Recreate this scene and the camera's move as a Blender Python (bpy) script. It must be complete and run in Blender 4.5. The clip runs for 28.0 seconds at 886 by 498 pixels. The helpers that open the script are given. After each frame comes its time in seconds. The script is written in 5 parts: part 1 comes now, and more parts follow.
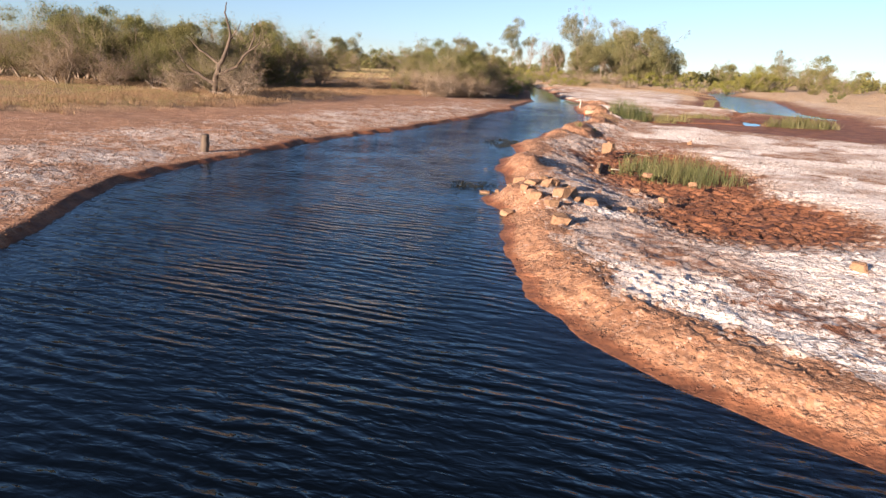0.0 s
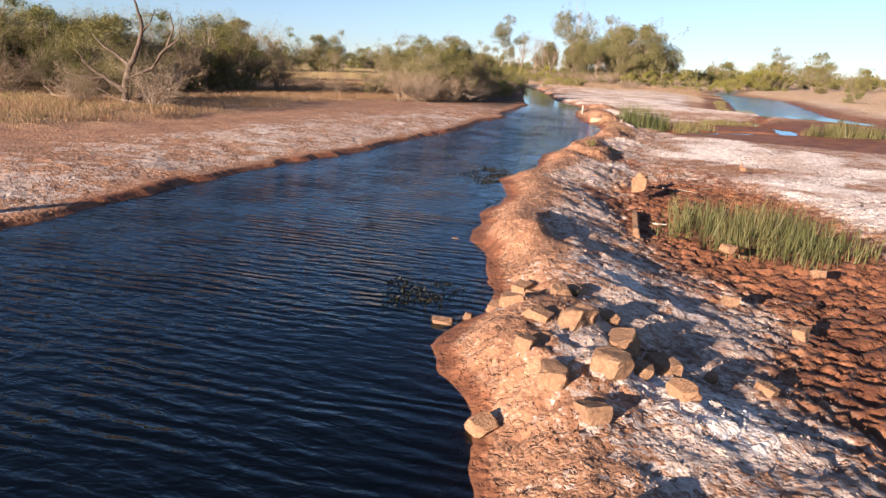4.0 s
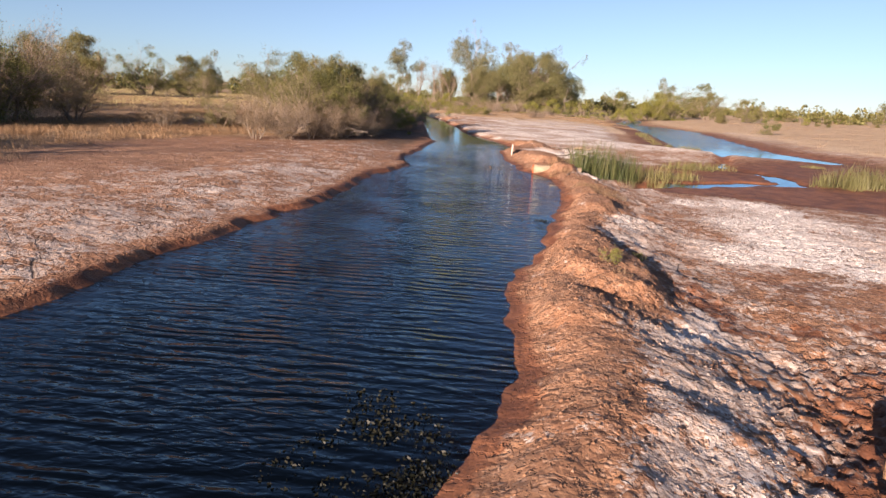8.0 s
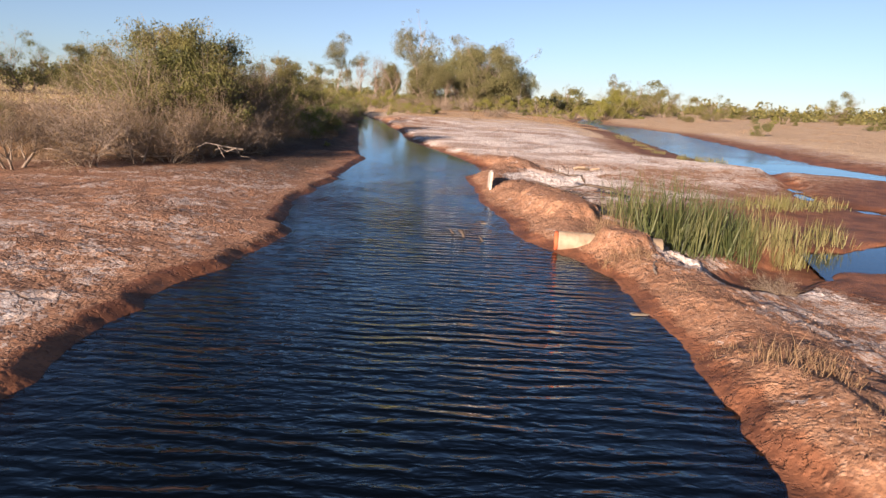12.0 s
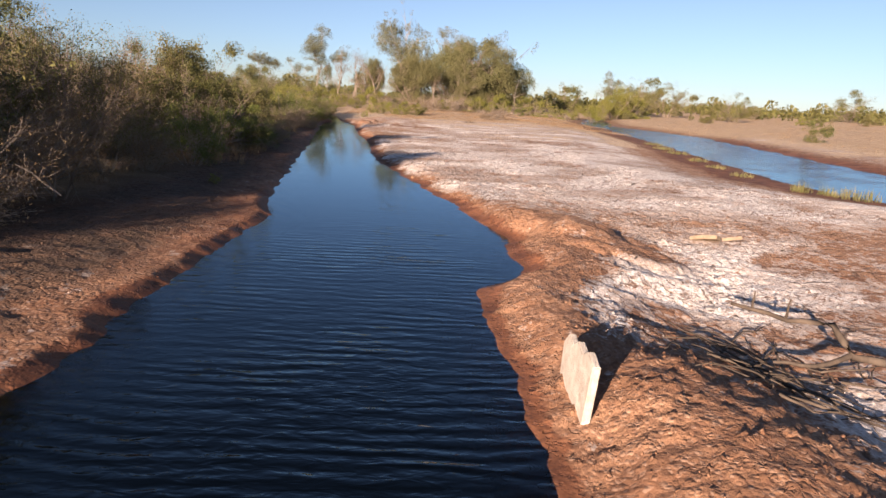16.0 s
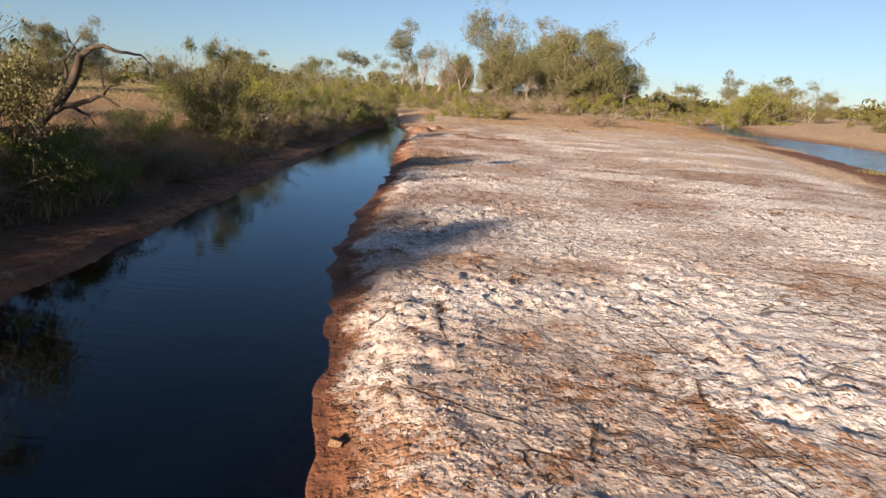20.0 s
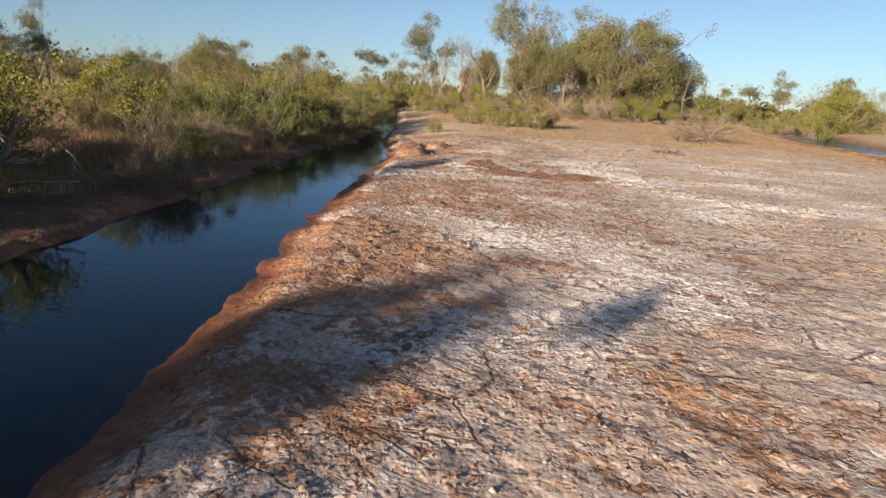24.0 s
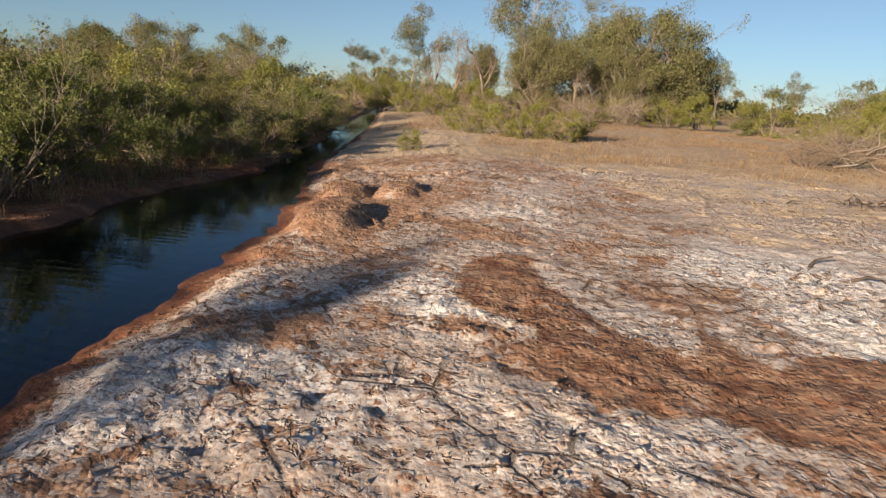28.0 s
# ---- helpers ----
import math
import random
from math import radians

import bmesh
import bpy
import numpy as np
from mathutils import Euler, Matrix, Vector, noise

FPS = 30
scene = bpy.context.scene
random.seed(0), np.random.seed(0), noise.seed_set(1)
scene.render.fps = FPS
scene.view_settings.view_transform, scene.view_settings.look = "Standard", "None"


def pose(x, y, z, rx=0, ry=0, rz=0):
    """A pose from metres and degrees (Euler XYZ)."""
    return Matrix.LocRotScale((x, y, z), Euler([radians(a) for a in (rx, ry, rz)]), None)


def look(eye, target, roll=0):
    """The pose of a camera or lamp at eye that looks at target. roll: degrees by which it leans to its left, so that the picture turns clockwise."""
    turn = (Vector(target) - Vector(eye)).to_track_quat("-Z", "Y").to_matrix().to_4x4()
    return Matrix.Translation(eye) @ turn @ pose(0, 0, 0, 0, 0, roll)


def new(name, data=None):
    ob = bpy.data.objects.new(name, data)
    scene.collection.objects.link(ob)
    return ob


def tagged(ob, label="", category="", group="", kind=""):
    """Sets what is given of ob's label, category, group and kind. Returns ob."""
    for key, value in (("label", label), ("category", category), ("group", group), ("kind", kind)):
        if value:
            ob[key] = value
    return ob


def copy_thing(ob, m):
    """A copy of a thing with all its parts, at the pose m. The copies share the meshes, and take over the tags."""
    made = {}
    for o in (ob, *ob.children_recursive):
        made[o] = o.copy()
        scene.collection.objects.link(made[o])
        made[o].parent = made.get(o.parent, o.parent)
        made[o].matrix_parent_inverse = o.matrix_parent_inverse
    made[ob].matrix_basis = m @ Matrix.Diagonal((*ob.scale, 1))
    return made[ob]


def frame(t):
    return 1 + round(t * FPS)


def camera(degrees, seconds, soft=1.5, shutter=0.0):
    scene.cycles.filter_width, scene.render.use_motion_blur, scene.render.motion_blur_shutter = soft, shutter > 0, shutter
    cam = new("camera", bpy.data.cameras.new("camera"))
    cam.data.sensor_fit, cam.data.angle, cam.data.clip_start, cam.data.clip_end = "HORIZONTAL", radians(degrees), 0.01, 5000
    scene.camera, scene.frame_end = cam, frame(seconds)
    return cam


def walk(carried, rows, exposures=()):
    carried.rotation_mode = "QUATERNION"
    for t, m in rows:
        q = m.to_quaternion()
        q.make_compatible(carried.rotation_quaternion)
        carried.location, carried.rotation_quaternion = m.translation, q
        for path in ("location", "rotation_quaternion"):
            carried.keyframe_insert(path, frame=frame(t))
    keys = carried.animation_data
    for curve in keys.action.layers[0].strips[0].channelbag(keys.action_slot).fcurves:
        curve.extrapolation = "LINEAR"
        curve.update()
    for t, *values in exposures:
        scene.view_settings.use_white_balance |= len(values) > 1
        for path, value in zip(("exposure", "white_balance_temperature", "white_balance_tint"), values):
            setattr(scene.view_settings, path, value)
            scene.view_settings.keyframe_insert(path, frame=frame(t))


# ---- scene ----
cam = camera(72.0, 28.0)
PATH = [
    (0, (2.886, 7.148, 2.932), (2.448, 9.013, 2.359), 2.6),
    (0.5, (2.769, 7.632, 3.004), (2.334, 9.497, 2.429), 2.6),
    (1, (2.633, 8.285, 3.075), (2.2, 10.151, 2.501), 2.5),
    (1.5, (2.47, 9.083, 3.14), (2.039, 10.946, 2.554), 2.5),
    (2, (2.308, 10.011, 3.162), (1.882, 11.873, 2.568), 2.5),
    (2.5, (2.189, 11.028, 3.151), (1.765, 12.889, 2.552), 2.4),
    (4.5, (1.685, 16.606, 2.966), (1.274, 18.486, 2.424), 2.3),
    (5, (1.361, 18.246, 2.989), (0.96, 20.142, 2.494), 2.4),
    (5.5, (1.086, 20.024, 2.979), (0.691, 21.921, 2.487), 2.3),
    (6, (0.846, 21.807, 2.876), (0.46, 23.706, 2.383), 2.2),
    (6.5, (0.563, 23.499, 2.785), (0.187, 25.402, 2.295), 2.3),
    (7, (0.312, 25.309, 2.769), (0.006, 27.225, 2.284), 2.3),
    (7.5, (0.132, 26.975, 2.774), (-0.079, 28.904, 2.294), 2.4),
    (8, (-0.039, 28.607, 2.814), (-0.148, 30.546, 2.335), 2.8),
    (8.5, (-0.178, 30.229, 2.845), (-0.192, 32.171, 2.368), 2.5),
    (9, (-0.3, 32.004, 2.818), (-0.295, 33.947, 2.344), 2.1),
    (9.5, (-0.351, 33.654, 2.821), (-0.338, 35.597, 2.345), 2.4),
    (10, (-0.432, 35.463, 2.792), (-0.406, 37.406, 2.317), 2.4),
    (10.5, (-0.49, 37.294, 2.759), (-0.454, 39.236, 2.283), 2.4),
    (11, (-0.505, 39.089, 2.748), (-0.458, 41.03, 2.27), 2.3),
    (11.5, (-0.452, 40.966, 2.71), (-0.397, 42.907, 2.232), 2.6),
    (12, (-0.401, 42.681, 2.701), (-0.342, 44.622, 2.223), 2.7),
    (12.5, (-0.243, 44.745, 2.682), (-0.18, 46.685, 2.203), 2.7),
    (14.5, (-0.149, 50.739, 2.719), (-0.067, 52.679, 2.238), 2.7),
    (15, (-0.078, 52.585, 2.663), (0.007, 54.525, 2.182), 2.7),
    (15.5, (-0.018, 54.464, 2.669), (0.072, 56.403, 2.189), 2.7),
    (16, (0.014, 56.445, 2.684), (0.11, 58.384, 2.203), 2.7),
    (16.5, (0.091, 58.347, 2.689), (0.19, 60.286, 2.21), 2.7),
    (17, (0.294, 60.37, 2.689), (0.395, 62.309, 2.208), 2.7),
    (17.5, (0.462, 62.262, 2.671), (0.565, 64.201, 2.189), 2.7),
    (18, (0.571, 64.202, 2.662), (0.628, 66.142, 2.179), 2.9),
    (18.5, (0.697, 66.58, 2.515), (0.692, 68.52, 2.031), 3.0),
    (19, (0.808, 68.749, 2.474), (0.754, 70.688, 1.987), 2.9),
    (19.5, (0.907, 70.795, 2.521), (0.793, 72.731, 2.032), 2.9),
    (20, (0.992, 73.04, 2.54), (0.794, 74.968, 2.047), 3.0),
    (20.5, (0.905, 75.056, 2.482), (0.697, 76.983, 1.991), 3.0),
    (21, (0.728, 77.198, 2.525), (0.525, 79.126, 2.035), 3.0),
    (21.5, (0.628, 79.186, 2.522), (0.428, 81.115, 2.032), 3.1),
    (23.5, (-0.102, 87.794, 2.286), (-0.366, 89.716, 1.799), 3.1),
    (24, (-0.249, 89.694, 2.263), (-0.523, 91.614, 1.775), 3.2),
    (24.5, (-0.416, 91.6, 2.25), (-0.688, 93.521, 1.761), 3.3),
    (25, (-0.583, 93.496, 2.219), (-0.852, 95.417, 1.732), 3.4),
    (25.5, (-0.796, 95.36, 2.19), (-1.062, 97.282, 1.703), 3.4),
    (26, (-1.01, 97.251, 2.149), (-1.277, 99.173, 1.663), 3.3),
    (26.5, (-1.233, 99.028, 2.136), (-1.496, 100.95, 1.649), 3.5),
    (27, (-1.47, 100.763, 2.11), (-1.729, 102.686, 1.626), 3.7),
    (27.5, (-1.623, 101.88, 2.111), (-1.88, 103.803, 1.624), 3.8),
    (28, (-1.717, 102.368, 2.107), (-1.973, 104.291, 1.619), 3.8),
]
walk(cam, [(t, look(eye, target, roll)) for t, eye, target, roll in PATH], [(0.0, 1.86, 6200, 18), (5.0, 1.80, 6200, 20), (9.0, 1.60, 6250, 21), (12.0, 1.58, 6300, 21), (17.0, 1.54, 6350, 20), (21.0, 1.40, 6350, 11), (24.0, 1.38, 6250, 9), (28.0, 1.16, 6250, 8)])
# ---- light ----
SUN_BEARING, SUN_HEIGHT = 210.0, 13.5
world = bpy.data.worlds.new("sky")
scene.world = world
world.use_nodes = True
wn = world.node_tree.nodes
sky = wn.new("ShaderNodeTexSky")
sky.sky_type, sky.sun_disc = "NISHITA", False
sky.sun_elevation, sky.sun_rotation = radians(SUN_HEIGHT), radians(SUN_BEARING)
sky.air_density, sky.dust_density, sky.ozone_density = 0.85, 0.10, 4.0
haze = wn.new("ShaderNodeHueSaturation")
haze.inputs["Saturation"].default_value, haze.inputs["Hue"].default_value = 0.80, 0.495
world.node_tree.links.new(sky.outputs[0], haze.inputs["Color"])
world.node_tree.links.new(haze.outputs[0], wn["Background"].inputs["Color"])
wn["Background"].inputs["Strength"].default_value = 0.046
sun = new("sun", bpy.data.lights.new("sun", "SUN"))
sun.data.energy, sun.data.angle, sun.data.color = 5.0, radians(0.6), (1.0, 0.82, 0.61)
sb, se = radians(SUN_BEARING), radians(SUN_HEIGHT)
sun.matrix_world = look((0, 0, 60), (-math.sin(sb) * math.cos(se), -math.cos(sb) * math.cos(se), 60 - math.sin(se)))


# ---- noise and numbers ----
def smooth(a, b, x):
    t = np.clip((np.asarray(x, float) - a) / (b - a), 0, 1)
    return t * t * (3 - 2 * t)


def lattice(ix, iy, seed):
    n = (ix.astype(np.int64) * 374761393 + iy.astype(np.int64) * 668265263 + seed * 1274126177) & 0x7FFFFFFF
    n = ((n ^ (n >> 13)) * 1274126177) & 0x7FFFFFFF
    return ((n ^ (n >> 16)) & 0xFFFF) / 65535.0


def vnoise(x, y, seed=0):
    x, y = np.asarray(x, float), np.asarray(y, float)
    ix, iy = np.floor(x), np.floor(y)
    u, v = x - ix, y - iy
    u, v = u * u * (3 - 2 * u), v * v * (3 - 2 * v)
    a, b = lattice(ix, iy, seed), lattice(ix + 1, iy, seed)
    c, d = lattice(ix, iy + 1, seed), lattice(ix + 1, iy + 1, seed)
    return (a + (b - a) * u) * (1 - v) + (c + (d - c) * u) * v


def fbm(x, y, octaves=4, seed=0):
    x, y = np.asarray(x, float), np.asarray(y, float)
    total, amp, norm = 0.0, 1.0, 0.0
    for k in range(octaves):
        total = total + amp * vnoise(x * 2**k + 17.3 * k, y * 2**k - 9.1 * k, seed + k)
        norm, amp = norm + amp, amp * 0.5
    return total / norm


def cells(x, y, seed=0):
    """Distance to the nearest of scattered points, one in each unit cell, and that cell's own number."""
    x, y = np.asarray(x, float), np.asarray(y, float)
    ix, iy = np.floor(x), np.floor(y)
    best, own = np.full(x.shape, 9.0), np.zeros(x.shape)
    for dx in (-1, 0, 1):
        for dy in (-1, 0, 1):
            cx, cy = ix + dx, iy + dy
            d = np.hypot(cx + lattice(cx, cy, seed) - x, cy + lattice(cx, cy, seed + 5) - y)
            own = np.where(d < best, lattice(cx, cy, seed + 9), own)
            best = np.minimum(best, d)
    return best, own


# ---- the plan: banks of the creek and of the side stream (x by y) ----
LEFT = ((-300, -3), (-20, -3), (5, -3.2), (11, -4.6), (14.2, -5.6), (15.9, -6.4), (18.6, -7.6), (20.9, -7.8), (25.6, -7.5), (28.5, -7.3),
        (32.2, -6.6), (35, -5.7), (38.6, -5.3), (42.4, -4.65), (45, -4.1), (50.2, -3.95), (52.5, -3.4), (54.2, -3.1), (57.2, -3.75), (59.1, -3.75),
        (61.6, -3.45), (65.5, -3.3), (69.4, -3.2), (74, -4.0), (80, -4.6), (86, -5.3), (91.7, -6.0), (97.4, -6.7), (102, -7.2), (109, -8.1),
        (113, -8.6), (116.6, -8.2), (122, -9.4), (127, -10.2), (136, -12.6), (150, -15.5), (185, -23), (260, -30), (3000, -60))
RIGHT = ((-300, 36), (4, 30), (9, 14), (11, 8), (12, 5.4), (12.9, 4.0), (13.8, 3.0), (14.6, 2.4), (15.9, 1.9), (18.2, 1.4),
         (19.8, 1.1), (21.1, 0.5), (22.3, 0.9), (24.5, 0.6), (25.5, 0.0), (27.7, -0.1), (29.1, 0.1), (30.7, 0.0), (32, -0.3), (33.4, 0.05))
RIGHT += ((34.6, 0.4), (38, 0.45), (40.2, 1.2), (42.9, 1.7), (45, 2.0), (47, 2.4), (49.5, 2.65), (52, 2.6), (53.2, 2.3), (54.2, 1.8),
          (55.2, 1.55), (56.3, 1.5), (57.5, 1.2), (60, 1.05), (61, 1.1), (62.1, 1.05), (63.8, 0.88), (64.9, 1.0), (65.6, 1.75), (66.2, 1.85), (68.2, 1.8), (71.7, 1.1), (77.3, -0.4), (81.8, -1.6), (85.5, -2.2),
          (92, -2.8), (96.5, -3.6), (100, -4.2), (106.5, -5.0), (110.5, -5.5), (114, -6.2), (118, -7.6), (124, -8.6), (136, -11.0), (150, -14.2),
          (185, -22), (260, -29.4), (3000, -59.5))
STREAM_L = ((40, 30), (70, 24), (76, 18.2), (79, 16.8), (83, 16.5), (94, 18.2), (107, 20.4), (125, 22.6), (147, 24.6), (180, 34), (230, 60), (3000, 400))
STREAM_R = ((40, 31), (70, 26), (76, 25.6), (82, 24.4), (94, 26.6), (103, 28.2), (123, 31.6), (140, 30.6), (150, 29.5), (180, 37), (230, 62), (3000, 402))
GRASS_L = ((-300, -24), (20, -21), (27, -19.5), (34.5, -16), (41, -14.8), (52, -16), (60, -13.5), (64, -8.9), (72, -7.2), (85, -7.4), (97, -8.6), (104, -8.9), (113, -10.2), (125, -12), (150, -17), (3000, -70))
BRAID = ((4.1, 53.0, 0.7), (4.9, 52.5, 1.4), (5.8, 53.2, 1.6), (7.2, 54.6, 1.5), (9.4, 55.6, 1.3), (11.8, 56.9, 1.1), (14.4, 57.6, 1.2), (14.8, 61.5, 0.9), (13.6, 64.5, 0.7), (15.2, 68.5, 0.7), (16.4, 72.5, 1.1), (18.4, 76.0, 2.0))
SIDE_LEVEL = -0.35


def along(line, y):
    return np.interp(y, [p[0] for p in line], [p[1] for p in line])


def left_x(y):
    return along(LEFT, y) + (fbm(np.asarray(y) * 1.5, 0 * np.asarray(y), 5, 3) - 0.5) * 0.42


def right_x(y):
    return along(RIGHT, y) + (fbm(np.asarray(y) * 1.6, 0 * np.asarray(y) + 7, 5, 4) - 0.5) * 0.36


def tilt(line, y):
    """How much nearer a bank that runs aslant is than it is straight across."""
    slope = (along(line, np.asarray(y) + 0.8) - along(line, np.asarray(y) - 0.8)) / 1.6
    return 1 / np.sqrt(1 + slope**2)


def braid_gap(x, y):
    """Distance outside the thin channel that winds over the mud."""
    best = np.full(np.shape(x), 99.0)
    for (ax, ay, aw), (bx, by, bw) in zip(BRAID, BRAID[1:]):
        t = np.clip(((x - ax) * (bx - ax) + (y - ay) * (by - ay)) / ((bx - ax) ** 2 + (by - ay) ** 2), 0, 1)
        best = np.minimum(best, np.hypot(x - ax - t * (bx - ax), y - ay - t * (by - ay)) - (aw + t * (bw - aw)) * 0.5)
    return best + (fbm(x * 0.9, y * 0.9, 3, 21) - 0.5) * 0.9


def spot(x, y, cx, cy, rx, ry, turn=0.0):
    """1 in the middle of an oval, 0 outside it."""
    c, s = math.cos(radians(turn)), math.sin(radians(turn))
    u, v = (x - cx) * c + (y - cy) * s, -(x - cx) * s + (y - cy) * c
    return 1 - smooth(0.55, 1.15, np.hypot(u / rx, v / ry))


def mound(x, y, cx, cy, rx, ry, turn=0.0):
    """As spot, with a flat top and a steep side."""
    c, s = math.cos(radians(turn)), math.sin(radians(turn))
    u, v = (x - cx) * c + (y - cy) * s, -(x - cx) * s + (y - cy) * c
    return 1 - smooth(0.62, 1.06, np.hypot(u / rx, v / ry) + 0.5 * (fbm(x * 1.9, y * 1.9, 4, 33) - 0.5))


def land(x, y):
    """Height of the ground and its cover: salt crust, wetness, plants, sand, dark litter with painted bank shade (each
    0 to 1).
    """
    x, y = np.asarray(x, float), np.asarray(y, float)
    big, mid = fbm(x * 0.12, y * 0.12, 4, 11), fbm(x * 0.55, y * 0.55, 4, 12)
    fine = fbm(x * 2.3, y * 2.3, 4, 13)
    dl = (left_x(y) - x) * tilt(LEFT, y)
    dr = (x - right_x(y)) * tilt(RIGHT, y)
    # creek bed
    inside = np.minimum(-dl, -dr)
    bed = -0.03 - 0.55 * smooth(0, 2.4, inside) - 0.1 * inside.clip(0, 0.8)
    # left bank: a low wet step, a salty beach, then a terrace with grass
    gl = (along(GRASS_L, y) - x + (mid - 0.5) * 3.0) * 0.9
    step = 0.07 + 0.08 * fbm(y * 0.4, 0 * y, 3, 5)
    lz = step * smooth(0.0, 0.3, dl) + 0.16 * smooth(0.3, 3.5, dl) + 0.22 * smooth(-1.5, 3, gl) + 0.012 * dl.clip(0, 30)
    # right side
    ridge = smooth(14, 20, y) * (1 - smooth(67, 73, y))
    crest = 0.23 + 0.12 * ridge * fbm(y * 0.35, 0 * y + 3, 3, 6)
    wide = 0.95 + 0.5 * fbm(y * 0.3, 0 * y + 9, 2, 8) + 0.75 * smooth(54, 56.5, y) * smooth(63, 59, y)
    berm = crest * smooth(0.0, wide * 0.75, dr)
    flat = 0.22 - 0.40 * smooth(17, 25, y) + 0.16 * smooth(40, 48, y) - 0.16 * smooth(42, 50, y) + 0.40 * smooth(64, 74, y)
    flat = flat + 0.30 * smooth(98, 122, y) * smooth(20, 6, x)
    back = smooth(wide * 0.75, wide * 1.25 + 1.9 + 0.6 * (1 - ridge), dr)
    rz = berm * (1 - back) + flat * back
    # hollows and mounds
    mud = np.maximum(spot(x, y, 5.6, 30.0, 3.2, 7.6, 4), spot(x, y, 6.9, 22.5, 2.8, 4.6, -20))
    rz = rz - 0.10 * mud
    rz = rz + 0.21 * mound(x, y, 2.1, 38.9, 0.82, 2.1, 8) + 0.10 * mound(x, y, 1.3, 36.4, 0.6, 0.9, 10) + 0.12 * spot(x, y, 2.0, 41.6, 0.7, 1.5, 10)
    rz = rz + 0.08 * spot(x, y, 2.6, 61.0, 0.8, 2.3, -25) + 0.29 * mound(x, y, 2.75, 57.6, 0.85, 1.8, 10)
    rz = rz + 0.22 * spot(x, y, 0.95, 25.5, 0.55, 1.2, 5) + 0.12 * spot(x, y, 1.75, 21.1, 0.95, 1.6, 15) + 0.24 * spot(x, y, 3.3, 53.7, 0.6, 0.75)
    rz = rz + 0.14 * mound(x, y, 2.9, 69.0, 1.05, 2.0, 33) + 0.13 * mound(x, y, 3.8, 67.3, 0.95, 1.5, 45) + 0.13 * mound(x, y, 2.95, 47.4, 0.55, 1.5, 0) + 0.15 * mound(x, y, 3.05, 45.0, 0.6, 1.2, -10)
    rz = rz + 0.22 * spot(x, y, -4.55, 110.9, 0.6, 1.2, 10) + 0.18 * spot(x, y, -4.1, 113.6, 0.45, 0.8) + 0.17 * spot(x, y, -5.0, 113.2, 0.45, 0.8)
    # ground falls to the mud flat and the side stream
    sl, sr = along(STREAM_L, y), along(STREAM_R, y)
    wob = (fbm(x * 0.25, y * 0.25, 3, 31) - 0.5) * 2.4
    flatmud = smooth(4.2, 6.5, x + wob - 0.8 * smooth(60, 50, y)) * smooth(49.5, 53.0, y + wob * (0.6 + 0.12 * (x - 8).clip(0, 14)) + (x - 8).clip(-4, 20) * 0.35) * (1 - smooth(60, 72, y - (x - 14) * 0.9 + wob))
    flatmud = flatmud * smooth(29, 23, x + 2.2 * wob)
    toward = smooth(-9, -0.3, x - sl + wob * 0.4) * smooth(66, 76, y)
    rz = rz * (1 - flatmud) + (SIDE_LEVEL + 0.06 + 0.05 * big) * flatmud
    rz = rz * (1 - toward) + (SIDE_LEVEL + 0.07) * toward
    gap = np.maximum(sl - x, x - sr)
    wet_bed = np.maximum(smooth(0.3, -1.2, gap) * smooth(70, 76, y), smooth(0.25, -0.35, braid_gap(x, y)))
    rz = rz - 0.27 * wet_bed
    far_side = smooth(0.0, 4.5, x - sr) * smooth(44, 62, y + 0.3 * (x - 24).clip(0, 40))
    beyond = np.maximum(far_side, smooth(22, 34, x) * smooth(70, 50, y))
    rz = rz * (1 - beyond) + (0.12 + 0.55 * smooth(0, 30, x - sr)) * beyond
    z = np.where(dl > 0, lz, np.where(dr > 0, rz, bed))
    out = np.maximum(dl, dr)
    onland = smooth(0.0, 0.5, out)
    # cover
    gr = np.maximum(smooth(-1.5, 2.5, y - 119.5 - (x - 2).clip(0, 20) * 0.05 + 6 * (mid - 0.5)) * smooth(-6, -1, x - 0.04 * (y - 120)), smooth(126, 140, y)) * (dr > 0)
    gr = np.maximum(gr, beyond * smooth(2, 10, x - sr + 6 * (mid - 0.5)))
    plants = np.where(dl > 0, smooth(-1.0, 1.5, gl), gr)
    salt_l = smooth(0.25, 1.1, dl) * (1 - smooth(4.0, 8.5, dl + 4 * (big - 0.5))) * (0.44 + 0.3 * smooth(0.36, 0.62, mid)) * (1 - 0.4 * smooth(46, 56, y))
    salt_l = np.maximum(salt_l, 0.6 * smooth(0.3, 0.8, dl) * smooth(3.4, 1.6, dl + 1.5 * (mid - 0.5)) * smooth(30, 36, y) * smooth(54, 47, y))
    salt_l = 0.80 * salt_l * (1 - 0.7 * smooth(58, 70, y))
    salt_r = smooth(wide * 0.95, wide * 1.7, dr + 1.2 * (mid - 0.5)) * (0.42 + 0.5 * smooth(0.36, 0.62, mid)) * ridge
    salt_r = np.maximum(salt_r, smooth(0.10 + 0.9 * smooth(20, 14, y), 0.65 + 1.4 * smooth(20, 14, y), dr + 1.0 * (mid - 0.5)) * (0.84 + 0.26 * smooth(0.32, 0.64, mid)) * (1 - ridge))
    dry = spot(x, y, 8.5, 22, 7, 9) * (1 - mud)
    salt_r = np.maximum(salt_r, 0.95 * dry)
    salt_r = np.maximum(salt_r, 0.62 * smooth(wide * 0.85, wide * 1.2, dr + 0.5 * (mid - 0.5)) * smooth(3.4, 2.3, dr) * smooth(8, 14, y) * smooth(46, 40, y))
